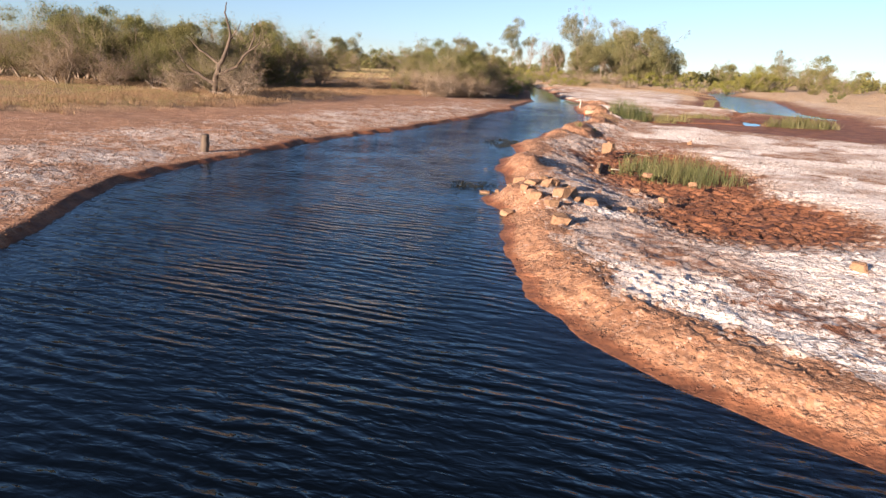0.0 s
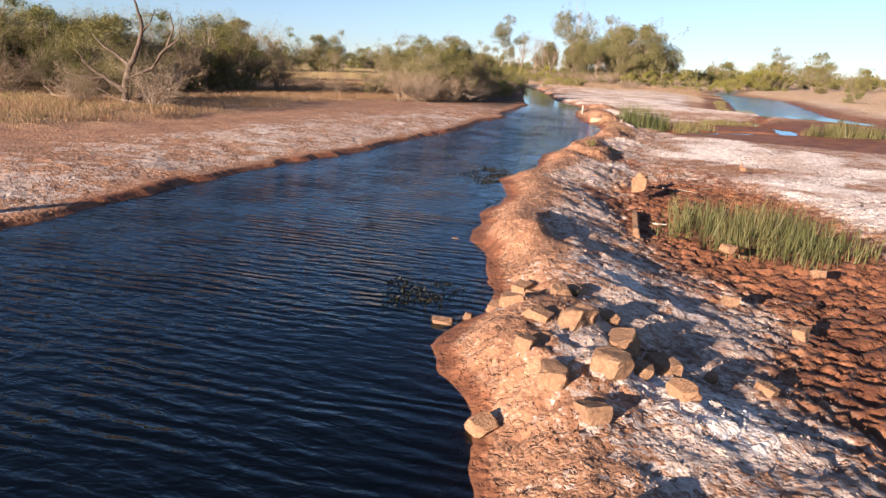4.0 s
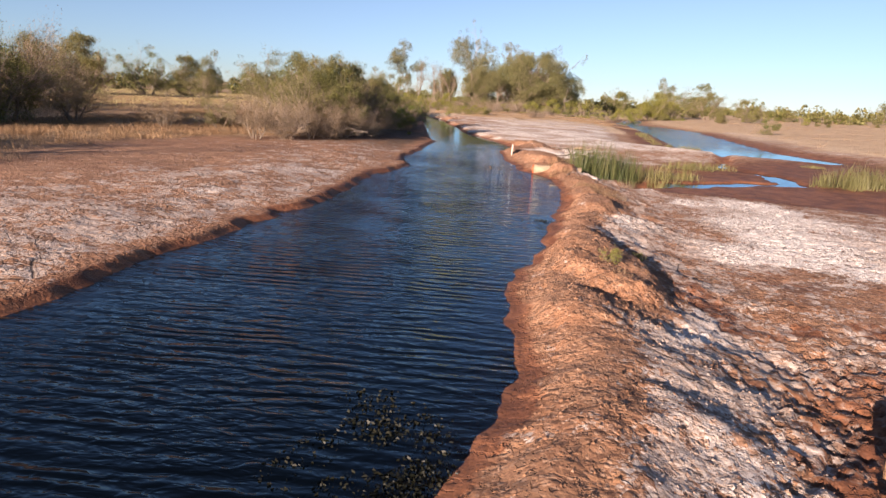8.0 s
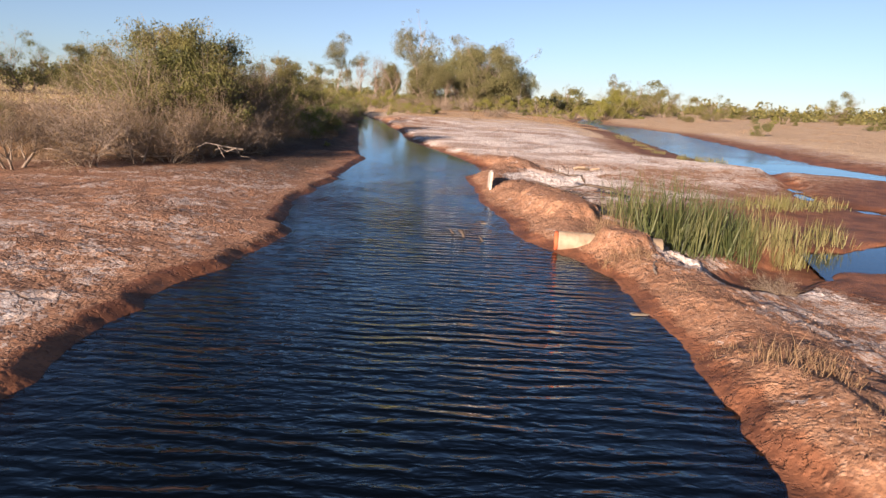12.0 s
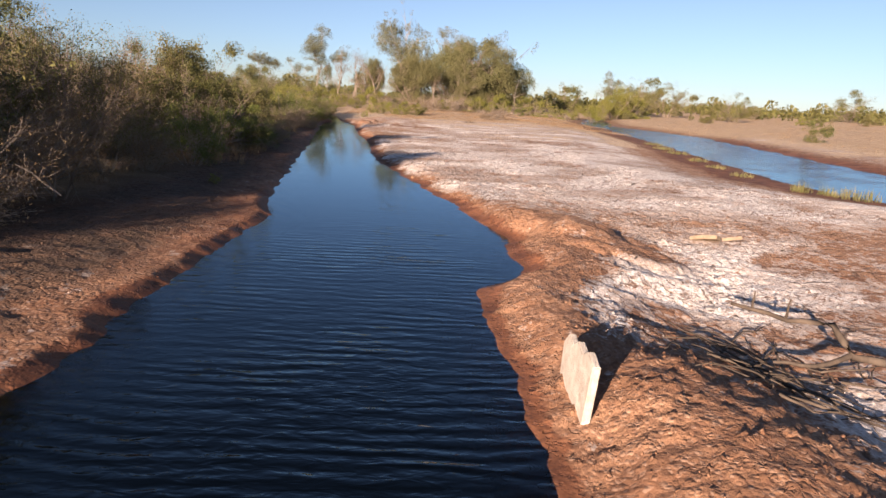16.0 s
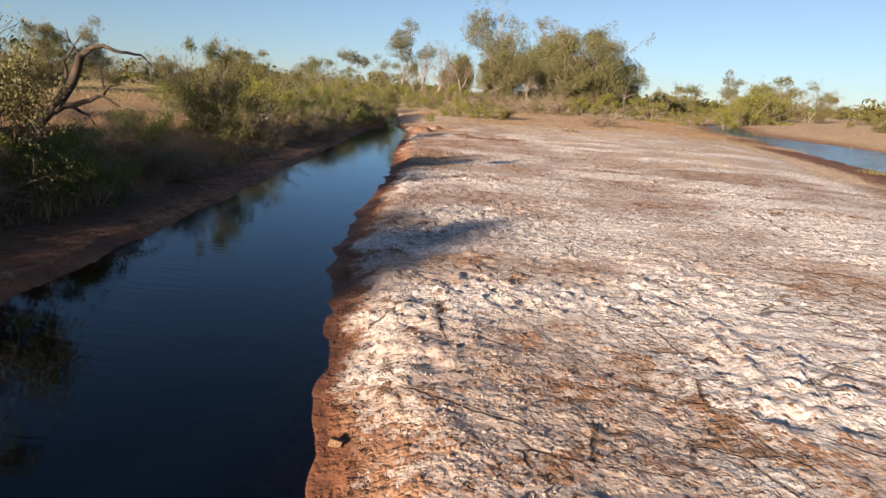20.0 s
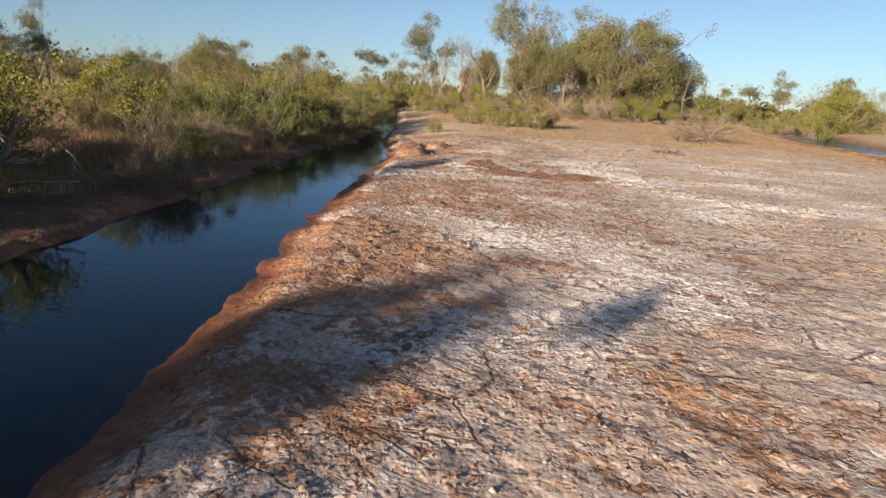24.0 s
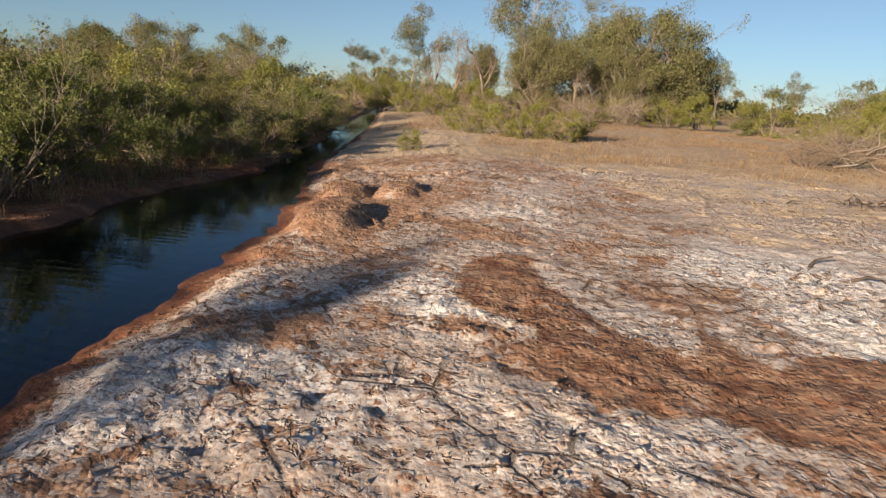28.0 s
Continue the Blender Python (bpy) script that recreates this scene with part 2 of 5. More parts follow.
    rust = np.maximum.reduce([spot(x, y, -1.65, 108.2, 0.75, 1.3, 15), spot(x, y, -0.75, 106.8, 0.95, 1.0, 30), spot(x, y, 0.5, 106.5, 1.4, 0.75, 10)])
    rust = smooth(0.25, 0.5, rust + 0.5 * (fbm(x * 2.2, y * 2.2, 4, 99) - 0.5))
    pale = smooth(0.25, 0.55, np.maximum(spot(x, y, -0.88, 108.05, 0.42, 1.45, 26), spot(x, y, 0.22, 107.3, 0.28, 0.5, 20)) + 0.4 * (fbm(x * 3, y * 3, 4, 100) - 0.5))
    bare = np.maximum.reduce([spot(x, y, 2.25, 38.2, 1.2, 2.8, -14), spot(x, y, 2.6, 61.0, 1.2, 3.0, -25), spot(x, y, 3.0, 68.0, 1.5, 2.6, 58), 0.9 * spot(x, y, -4.5, 112.2, 1.5, 3.2),
                              rust * (1 - pale), 0.5 * spot(x, y, 0.4, 103.5, 1.1, 0.6, 10), 0.5 * spot(x, y, 1.6, 94.0, 1.0, 0.5), 0.55 * spot(x, y, -2.3, 97.0, 1.7, 2.6, 20), 0.5 * spot(x, y, -0.8, 101.0, 1.6, 1.0, -30), 0.75 * spot(x, y, 6.5, 38.5, 3.2, 1.2, 10)])
    stripe = smooth(0.52, 0.66, fbm(x * 0.22 + 3, y * 0.75, 4, 41)) * smooth(3, 9, dr) * smooth(62, 74, y)
    salt_r = salt_r * (1 - 0.62 * mud) * (1 - flatmud) * (1 - 0.9 * bare) * (1 - 0.32 * stripe) * (1 - smooth(0.15, 0.75, toward))
    patch = smooth(0.47, 0.60, fbm(x * 0.55, y * 0.75, 5, 95)) * smooth(66, 72, y) * (0.55 + 0.45 * smooth(84, 96, y) + 0.35 * smooth(5, 2, dr)) * (0.25 + 0.75 * smooth(7.0, 3.5, dr))
    salt_r = np.maximum(salt_r * (1 - 0.34 * patch), 0.85 * pale * smooth(100, 104, y))
    salt_r = salt_r * (1 - 0.17 * smooth(3.6, 1.6, dr) * smooth(66, 72, y))
    salt_r = salt_r * (1 - 0.16 * smooth(90, 100, y)) * (1 - 0.06 * smooth(66, 74, y))
    salt_r = np.maximum(salt_r, (1 - rust) * smooth(3.8, 6.5, dr) * smooth(84, 92, y) * smooth(22, 14, x) * (0.72 + 0.28 * smooth(0.36, 0.60, mid)) * (1 - 0.4 * stripe) * (1 - smooth(0.15, 0.75, toward)))
    salt_r = salt_r * (1 - 0.5 * smooth(108, 122, y + 5 * (mid - 0.5)))
    salt_r = np.maximum(salt_r, 0.9 * beyond * smooth(7, 1.5, x - sr + 4 * (mid - 0.5)))
    salt = np.where(dl > 0, salt_l, salt_r) * (1 - plants)
    sand = np.maximum(smooth(108, 120, y + 7 * (mid - 0.5)) * (dr > 0), beyond)
    sand = np.maximum(sand, smooth(90, 99, y) * smooth(4.2, 7.0, dr + 2 * (mid - 0.5)) * (dr > 0))
    sand = np.maximum(sand, 0.85 * smooth(65, 72, y) * smooth(0.4, 1.3, dr + 0.8 * (mid - 0.5)) * (dr > 0))
    sand = np.maximum(sand, 0.3 * smooth(0.4, 1.2, dl) * smooth(62, 48, y))
    sand = np.maximum(sand, 0.15 * ridge * smooth(1.5, 0.8, dr) * (dr > 0))
    rim = smooth(0.50, 0.10, out + 0.5 * (mid - 0.5))
    wet = np.maximum.reduce([rim, 0.8 * mud * (dr > 0), flatmud * (dr > 0), wet_bed * (dr > 0), 0.85 * smooth(0.5, 0.95, toward) * (dr > 0)])
    wet = wet * (1 - 0.9 * beyond)
    mottle = smooth(0.43, 0.56, fbm(x * 0.9 + 5, y * 0.7, 5, 97)) * smooth(wide * 1.3, wide * 2.3, dr) * smooth(9, 5, dr) * smooth(45, 36, y) * smooth(2, 8, y)
    wet = np.maximum(wet, 0.75 * mottle * (1 - 0.6 * dry))
    stain = np.maximum(0.9 * rust * (1 - pale), 0.8 * spot(x, y, -1.6, 104.6, 1.2, 0.5, 20) * smooth(0.4, 0.6, fbm(x * 1.5, y * 1.5, 4, 98) + 0.12))
    wet = np.maximum(wet, 0.5 * stain)
    # mud of the upper left bank; this darkening also stands for its shade
    wet = np.maximum(wet, 0.55 * smooth(60, 70, y) * smooth(0.0, 0.4, dl) * smooth(6.0, 2.5, dl))
    # trampled and crusted relief
    hoof, own = cells(x * 2.7, y * 2.7, 50)
    hoof2, own2 = cells(x * 5.5, y * 5.5, 60)
    trod = np.where(dl > 0, 0.55 * smooth(0.3, 1.2, dl) * smooth(9, 4, dl), 0.45 + 0.6 * np.maximum(mud, smooth(0.45, 0.7, mid)))
    on_bar = smooth(62, 70, y) * (dr > 0)
    relief = -0.050 * (0.45 + 0.4 * mud) * smooth(0.42, 0.12, hoof) * (own > 0.45) * trod - 0.022 * smooth(0.45, 0.1, hoof2) * (own2 > 0.5) * trod
    relief = relief - 0.125 * mud * smooth(0.55, 0.2, hoof2) * (own2 > 0.25) + 0.026 * (fine - 0.5) + 0.08 * (mid - 0.5) * smooth(0.5, 3, out)
    along_x, along_y = x * 0.848 - y * 0.53, x * 0.53 + y * 0.848
    crusts = fbm(along_x * 0.55, along_y * 1.15, 5, 72) * 9.0
    relief = relief + (0.013 + 0.010 * on_bar) * (np.floor(crusts) + smooth(0.72, 1.0, crusts % 1.0) - crusts) * (0.3 + trod)
    bead, own3 = cells(x * 6.2, y * 6.2, 64)
    relief = relief + 0.040 * smooth(0.5, 0.1, bead) * (own3 > 0.5) * trod
    flank = smooth(wide * 0.8, wide * 1.2, dr) * smooth(wide * 1.4 + 2.2, wide + 1.2, dr) * ridge
    relief = relief + (flank + 0.6 * mottle * (1 - flank)) * 0.13 * (fbm(x * 2.6, y * 2.6, 3, 74) - 0.5)
    lump = fbm(x * 4.2, y * 4.2, 3, 73)
    relief = relief + 0.034 * (lump - 0.5) * (0.4 + trod)
    near_r = smooth(0.1, 0.5, dr) * smooth(2.2, 1.0, dr)
    relief = relief + near_r * 0.05 * (fbm(x * 1.6, y * 1.6, 3, 70) - 0.5)
    relief = relief * smooth(45, 12, out)
    z = z + relief * onland * (1 - 0.75 * np.maximum(flatmud, wet_bed)) * (1 - 0.6 * np.maximum(toward, 0))
    z = z + plants * (0.5 * (big - 0.5)) * smooth(0, 8, out)
    z = z + 0.9 * (fbm(x * 0.02, y * 0.02, 3, 80) - 0.45) * smooth(30, 120, out)
    # littered part of the left bank, where bush shade is painted in as well
    litter_shade_on = smooth(58, 66, y + 4 * (mid - 0.5)) * smooth(0.5, 1.4, dl + 1.2 * (mid - 0.5)) * (1 - smooth(14, 24, dl))
    return z, salt, wet, plants, sand, 0.92 * litter_shade_on


def ground_z(x, y):
    return float(land(np.array([x]), np.array([y]))[0][0])


# ---- materials ----
class Nodes:
    """A material with short ways to add nodes and join them."""

    def __init__(self, name):
        self.mat = bpy.data.materials.new(name)
        self.mat.use_nodes = True
        self.tree = self.mat.node_tree
        self.bsdf, self.out = self.tree.nodes["Principled BSDF"], self.tree.nodes["Material Output"]

    def add(self, kind, **values):
        node = self.tree.nodes.new("ShaderNode" + kind)
        for key, value in values.items():
            node.inputs[key].default_value = value
        return node

    def join(self, a, b):
        self.tree.links.new(a, b)

    def noise(self, scale, detail=6.0, rough=0.6, where=None, distort=0.0):
        node = self.add("TexNoise", Scale=scale, Detail=detail, Roughness=rough, Distortion=distort)
        if where is not None:
            self.join(where, node.inputs["Vector"])
        return node.outputs["Fac"]

    def span(self, value, a, b, low=0.0, high=1.0):
        node = self.add("MapRange")
        node.interpolation_type = "SMOOTHSTEP"
        self.join(value, node.inputs["Value"])
        for key, v in (("From Min", a), ("From Max", b), ("To Min", low), ("To Max", high)):
            node.inputs[key].default_value = v
        return node.outputs["Result"]

    def math(self, kind, a, b=None):
        node = self.add("Math")
        node.operation = kind
        for n, v in enumerate((a, b)):
            if v is None:
                continue
            if isinstance(v, (int, float)):
                node.inputs[n].default_value = v
            else:
                self.join(v, node.inputs[n])
        return node.outputs[0]

    def mix(self, fac, a, b, how="MIX"):
        node = self.add("MixRGB")
        node.blend_type = how
        for n, v in enumerate((fac, a, b)):
            if isinstance(v, (int, float)):
                node.inputs[n].default_value = v
            elif isinstance(v, tuple):
                node.inputs[n].default_value = (*v, 1.0)
            else:
                self.join(v, node.inputs[n])
        return node.outputs[0]

    def fact(self, name):
        node = self.add("Attribute")
        node.attribute_name = name
        return node.outputs["Fac"]

    def bump(self, height, strength=0.5, distance=0.02, under=None):
        node = self.add("Bump", Strength=strength, Distance=distance)
        self.join(height, node.inputs["Height"])
        if under is not None:
            self.join(under, node.inputs["Normal"])
        return node.outputs["Normal"]

    def where(self):
        return self.add("NewGeometry").outputs["Position"]


def ground_material():
    m = Nodes("ground_soil_and_salt")
    pos = m.where()
    salt, wet, plants, sand = m.fact("salt"), m.fact("wet"), m.fact("plants"), m.fact("sand")
    broad, mid = m.span(m.noise(0.35, 4, 0.5, pos), 0.32, 0.68), m.span(m.noise(1.6, 5, 0.55, pos, 0.3), 0.33, 0.67)
    clod, fine, grit = m.span(m.noise(5.0, 5, 0.6, pos, 0.4), 0.34, 0.66), m.span(m.noise(14, 4, 0.6, pos), 0.34, 0.66), m.span(m.noise(42, 3, 0.6, pos), 0.34, 0.66)
    # crumbs of earth: large and small, each with its own tint
    shaken = m.mix(0.16, pos, m.add("TexNoise", Scale=9.0, Detail=3.0).outputs["Color"], "ADD")
    crumb, grain = m.add("TexVoronoi", Scale=10.0), m.add("TexVoronoi", Scale=25.0)
    for node in (crumb, grain):
        m.join(shaken, node.inputs["Vector"])
    tint = m.add("SeparateColor")
    m.join(crumb.outputs["Color"], tint.inputs[0])
    tint2 = m.add("SeparateColor")
    m.join(grain.outputs["Color"], tint2.inputs[0])
    own, own2 = tint.outputs[0], tint2.outputs[0]
    # bare soil, from brick red to rust brown
    soil = m.mix(mid, (0.235, 0.110, 0.056), (0.36, 0.190, 0.105))
    soil = m.mix(m.span(salt, 0.42, 0.72), soil, m.mix(mid, (0.225, 0.125, 0.082), (0.36, 0.215, 0.145)))
    soil = m.mix(m.math("MULTIPLY", clod, 0.45), soil, (0.25, 0.122, 0.068))
    soil = m.mix(m.span(fine, 0.55, 0.80, 0.0, 0.7), soil, (0.15, 0.070, 0.042))
    tan = m.mix(mid, (0.255, 0.138, 0.082), (0.41, 0.252, 0.160))
    tan = m.mix(m.span(sand, 0.88, 1.0), tan, m.mix(mid, (0.55, 0.395, 0.250), (0.70, 0.530, 0.355)))
    soil = m.mix(sand, soil, m.mix(m.span(fine, 0.6, 0.9, 0.0, 0.5), tan, (0.24, 0.138, 0.082)))
    soil = m.mix(m.math("MULTIPLY", m.span(own, 0.45, 1.0, 0.0, 0.40), m.span(sand, 0.88, 1.0, 1.0, 0.25)), soil, (0.155, 0.075, 0.044))
    soil = m.mix(m.span(own2, 0.66, 1.0, 0.0, 0.35), soil, (0.46, 0.31, 0.22))
    # salt crust over it
    pink = m.mix(fine, (0.35, 0.265, 0.215), (0.52, 0.43, 0.375))
    white = m.mix(fine, (0.56, 0.475, 0.42), (0.86, 0.81, 0.765))
    crust = m.mix(m.span(m.math("ADD", salt, m.math("MULTIPLY", m.math("SUBTRACT", broad, 0.5), 0.5)), 0.55, 1.0), pink, white)
    crust = m.mix(m.span(own2, 0.55, 0.95, 0.0, 0.5), crust, (0.36, 0.235, 0.165))
    crust = m.mix(m.span(grit, 0.62, 0.9, 0.0, 0.5), crust, (0.30, 0.185, 0.125))
    speck = m.span(m.noise(1.5, 12, 0.70, pos, 0.25), 0.25, 0.75)
    loose = m.math("ADD", speck, m.math("ADD", m.math("MULTIPLY", m.math("SUBTRACT", own, 0.5), 0.42), m.math("MULTIPLY", m.math("SUBTRACT", own2, 0.5), 0.34)))
    cover = m.span(m.math("SUBTRACT", m.math("MULTIPLY", salt, 1.06), loose), -0.07, 0.08)
    colour = m.mix(cover, soil, crust)
    # long drying cracks that run across the bar, and shorter ones between them
    far_bent = m.mix(1.0, pos, m.add("TexNoise", Scale=1.3, Detail=12.0, Roughness=0.74).outputs["Color"], "ADD")
    lines = []
    for size, stretch, width, seed, low, high in ((0.75, 2.6, 0.017, 0.55, 0.52, 0.60), (2.1, 1.7, 0.030, 0.9, 0.52, 0.62)):
        lay = m.add("Mapping")
        lay.vector_type = "TEXTURE"
        lay.inputs["Rotation"].default_value = (0, 0, radians(-32))
        lay.inputs["Scale"].default_value = (stretch, 1.0, 1.0)
        m.join(far_bent, lay.inputs["Vector"])
        net = m.add("TexVoronoi", Scale=size)
        net.feature, net.voronoi_dimensions = "DISTANCE_TO_EDGE", "2D"
        m.join(lay.outputs["Vector"], net.inputs["Vector"])
        where = m.math("MULTIPLY", m.span(m.noise(seed, 4, 0.6, pos), low, high), m.span(salt, 0.25, 0.5))
        lines.append(m.math("MULTIPLY", m.span(net.outputs["Distance"], width, width * 0.25), where))
    crack = m.math("MAXIMUM", lines[0], lines[1])
    colour = m.mix(m.math("MULTIPLY", crack, 0.75), colour, (0.075, 0.044, 0.030))
    pit = m.math("MULTIPLY", m.span(m.noise(8.0, 3, 0.6, pos, 0.4), 0.55, 0.62), m.span(m.noise(0.7, 3, 0.5, pos), 0.40, 0.58))
    colour = m.mix(m.math("MULTIPLY", pit, 0.75), colour, (0.19, 0.105, 0.066))
    # wet mud, and straw where grass grows
    mud = m.mix(mid, (0.105, 0.040, 0.021), (0.235, 0.095, 0.046))
    mud = m.mix(m.span(fine, 0.6, 1.0, 0.0, 0.6), mud, (0.075, 0.032, 0.019))
    colour = m.mix(m.span(m.math("ADD", wet, m.math("MULTIPLY", m.math("SUBTRACT", clod, 0.5), 0.35)), 0.25, 0.75), colour, mud)
    # leaf litter under the bank's bushes, coloured darker to carry their shade too
    litter_shade_mix = m.mix(fine, (0.030, 0.021, 0.015), (0.085, 0.056, 0.038))
    colour = m.mix(m.math("MULTIPLY", m.fact("litter"), m.span(mid, 0.0, 1.0, 0.75, 1.0)), colour, litter_shade_mix)
    straw = m.mix(mid, (0.24, 0.150, 0.080), (0.38, 0.260, 0.145))
    straw = m.mix(m.math("MULTIPLY", broad, 0.7), straw, (0.33, 0.195, 0.105))
    straw = m.mix(m.span(fine, 0.55, 0.95, 0.0, 0.5), straw, (0.16, 0.10, 0.055))
    colour = m.mix(m.math("MULTIPLY", plants, m.span(sand, 0.85, 1.0, 1.0, 0.45)), colour, straw)
    m.join(colour, m.bsdf.inputs["Base Color"])
    m.join(m.span(wet, 0.3, 1.0, 0.92, 0.70), m.bsdf.inputs["Roughness"])
    m.bsdf.inputs["Specular IOR Level"].default_value = 0.25
    # relief in metres
    rough_up = m.math("SUBTRACT", 1.0, m.math("MULTIPLY", m.span(wet, 0.55, 0.95), 0.55))
    calm = m.math("MULTIPLY", rough_up, m.span(m.noise(0.45, 3, 0.5, pos), 0.38, 0.60, 0.40, 1.0))
    lumps = m.math("MULTIPLY", m.span(crumb.outputs["Distance"], 0.75, 0.1), m.span(own, 0.15, 0.9, 0.003, 0.019))
    bits = m.math("MULTIPLY", m.span(grain.outputs["Distance"], 0.75, 0.1), m.span(own2, 0.2, 0.95, 0.002, 0.012))
    heap = m.math("MULTIPLY", m.span(m.noise(4.5, 5, 0.62, pos, 0.3), 0.36, 0.70), 0.012)
    dust = m.math("ADD", m.math("MULTIPLY", m.noise(17, 5, 0.7, pos), 0.010), m.math("MULTIPLY", m.noise(60, 3, 0.7, pos), 0.005))
    up = m.math("MULTIPLY", m.math("ADD", m.math("ADD", lumps, bits), m.math("ADD", heap, dust)), calm)
    down = m.math("ADD", m.math("MULTIPLY", pit, 0.022), m.math("MULTIPLY", crack, 0.045))
    m.join(m.bump(m.math("SUBTRACT", up, down), 1.0, 1.0), m.bsdf.inputs["Normal"])
    return m.mat


def water_material(name, deep, shallow):
    """A clear glossy surface over murky water: thin at the banks, dark where deep."""
    m = Nodes(name)
    pos = m.where()
    turn = m.add("Mapping")
    turn.inputs["Rotation"].default_value = (0, 0, radians(7))
    turn.inputs["Scale"].default_value = (0.54, 1.3, 1.0)
    m.join(pos, turn.inputs["Vector"])
    flow = turn.outputs["Vector"]
    ripple = m.fact("ripple")
    band = m.add("TexWave", Scale=1.15, Distortion=8.0, Detail=3.0)
    band.inputs["Detail Scale"].default_value = 1.1
    band.bands_direction = "Y"
    m.join(flow, band.inputs["Vector"])
    long, short, tiny = m.noise(2.6, 2.0, 0.45, flow, 0.35), m.noise(8.0, 2.0, 0.5, flow, 0.5), m.noise(0.28, 2, 0.5, pos)
    waves = m.math("ADD", m.math("ADD", m.math("MULTIPLY", long, 0.75), m.math("MULTIPLY", short, 0.52)), m.math("MULTIPLY", m.math("MULTIPLY", band.outputs["Fac"], m.span(m.noise(0.7, 2, 0.5, pos), 0.3, 0.65, 0.1, 1.0)), 0.34))
    height = m.math("MULTIPLY", waves, m.math("MULTIPLY", ripple, m.span(tiny, 0.25, 0.7, 0.45, 1.0)))
    normal = m.bump(height, 1.0, 0.060)
    gloss = m.add("BsdfGlossy", Roughness=0.045)
    gloss.inputs["Color"].default_value = (0.69, 0.86, 1.0, 1)
    body = m.add("BsdfDiffuse")
    clear = m.add("BsdfTransparent")
    clear.inputs["Color"].default_value = (0.62, 0.50, 0.36, 1)
    body.inputs["Color"].default_value = (*deep, 1)
    murk, top = m.add("MixShader"), m.add("MixShader")
    fresnel = m.add("Fresnel", IOR=1.333)
    for node in (gloss, fresnel):
        m.join(normal, node.inputs["Normal"])
    m.join(m.span(m.fact("depth"), 0.0, 0.4, 0.12, 0.994), murk.inputs["Fac"])
    m.join(clear.outputs[0], murk.inputs[1])
    m.join(body.outputs[0], murk.inputs[2])
    m.join(fresnel.outputs[0], top.inputs["Fac"])
    m.join(murk.outputs[0], top.inputs[1])
    m.join(gloss.outputs[0], top.inputs[2])
    m.join(top.outputs[0], m.out.inputs["Surface"])
    return m.mat


def leaf_material(name, dark, light, dry, through_light=0.25):
    m = Nodes(name)
    own = m.add("NewGeometry").outputs["Random Per Island"]
    whole = m.add("ObjectInfo").outputs["Random"]
    patch = m.noise(0.8, 3, 0.5, m.where())
    colour = m.mix(m.span(own, 0.0, 1.0), dark, light)
    colour = m.mix(m.span(patch, 0.5, 0.75, 0.0, 0.45), colour, dry)
    colour = m.mix(m.span(whole, 0.0, 1.0, 0.0, 0.28), colour, dry)
    m.join(colour, m.bsdf.inputs["Base Color"])
    m.bsdf.inputs["Roughness"].default_value = 0.55
    m.bsdf.inputs["Specular IOR Level"].default_value = 0.3
    back, both = m.add("BsdfTranslucent"), m.add("MixShader", Fac=through_light)
    m.join(colour, back.inputs["Color"])
    m.join(m.bsdf.outputs[0], both.inputs[1])
    m.join(back.outputs[0], both.inputs[2])
    m.join(both.outputs[0], m.out.inputs["Surface"])
    return m.mat


def rough_material(name, a, b, scale=6.0, bump=0.4, depth=0.02, rough=0.85, streak=1.0, spots=None):
    m = Nodes(name)
    coords = m.add("TexCoord").outputs["Object"]
    stretch = m.add("Mapping")
    stretch.inputs["Scale"].default_value = (1, 1, streak)
    m.join(coords, stretch.inputs["Vector"])
    broad, fine = m.noise(scale, 6, 0.6, stretch.outputs["Vector"]), m.noise(scale * 7, 6, 0.65, stretch.outputs["Vector"])
    colour = m.mix(m.span(broad, 0.3, 0.7), a, b)
    colour = m.mix(m.span(fine, 0.55, 0.8, 0.0, 0.5), colour, tuple(v * 0.5 for v in a))
    colour = m.mix(m.math("MULTIPLY", m.add("ObjectInfo").outputs["Random"], 0.3), colour, spots or a)
    m.join(colour, m.bsdf.inputs["Base Color"])
    m.bsdf.inputs["Roughness"].default_value = rough
    m.bsdf.inputs["Specular IOR Level"].default_value = 0.25
    m.join(m.bump(m.math("ADD", broad, m.math("MULTIPLY", fine, 0.5)), bump, depth), m.bsdf.inputs["Normal"])
    return m.mat


GROUND = ground_material()
WATER = water_material("creek_water", (0.0012, 0.0020, 0.0028), (0.2, 0.09, 0.04))
SIDE_WATER = water_material("stream_water", (0.006, 0.006, 0.004), (0.2, 0.09, 0.04))
BARK = rough_material("grey_brown_bark", (0.16, 0.12, 0.09), (0.27, 0.21, 0.16), 5, 0.6, 0.03, 0.9, 0.25)
PALE_BARK = rough_material("pale_gum_bark", (0.24, 0.20, 0.16), (0.36, 0.31, 0.26), 3, 0.4, 0.02, 0.8, 0.3)
DEAD_WOOD = rough_material("weathered_dead_wood", (0.17, 0.13, 0.10), (0.30, 0.245, 0.20), 6, 0.5, 0.02, 0.9, 0.2)
DARK_WOOD = rough_material("dark_dead_wood", (0.055, 0.04, 0.03), (0.13, 0.095, 0.07), 6, 0.5, 0.02, 0.9, 0.2)
TWIG = rough_material("bare_twigs", (0.20, 0.15, 0.115), (0.31, 0.245, 0.19), 8, 0.3, 0.01, 0.9)
ROCK = rough_material("ochre_sandstone", (0.165, 0.092, 0.052), (0.27, 0.165, 0.098), 5, 0.7, 0.03, 0.9, 1.0, (0.42, 0.22, 0.12))
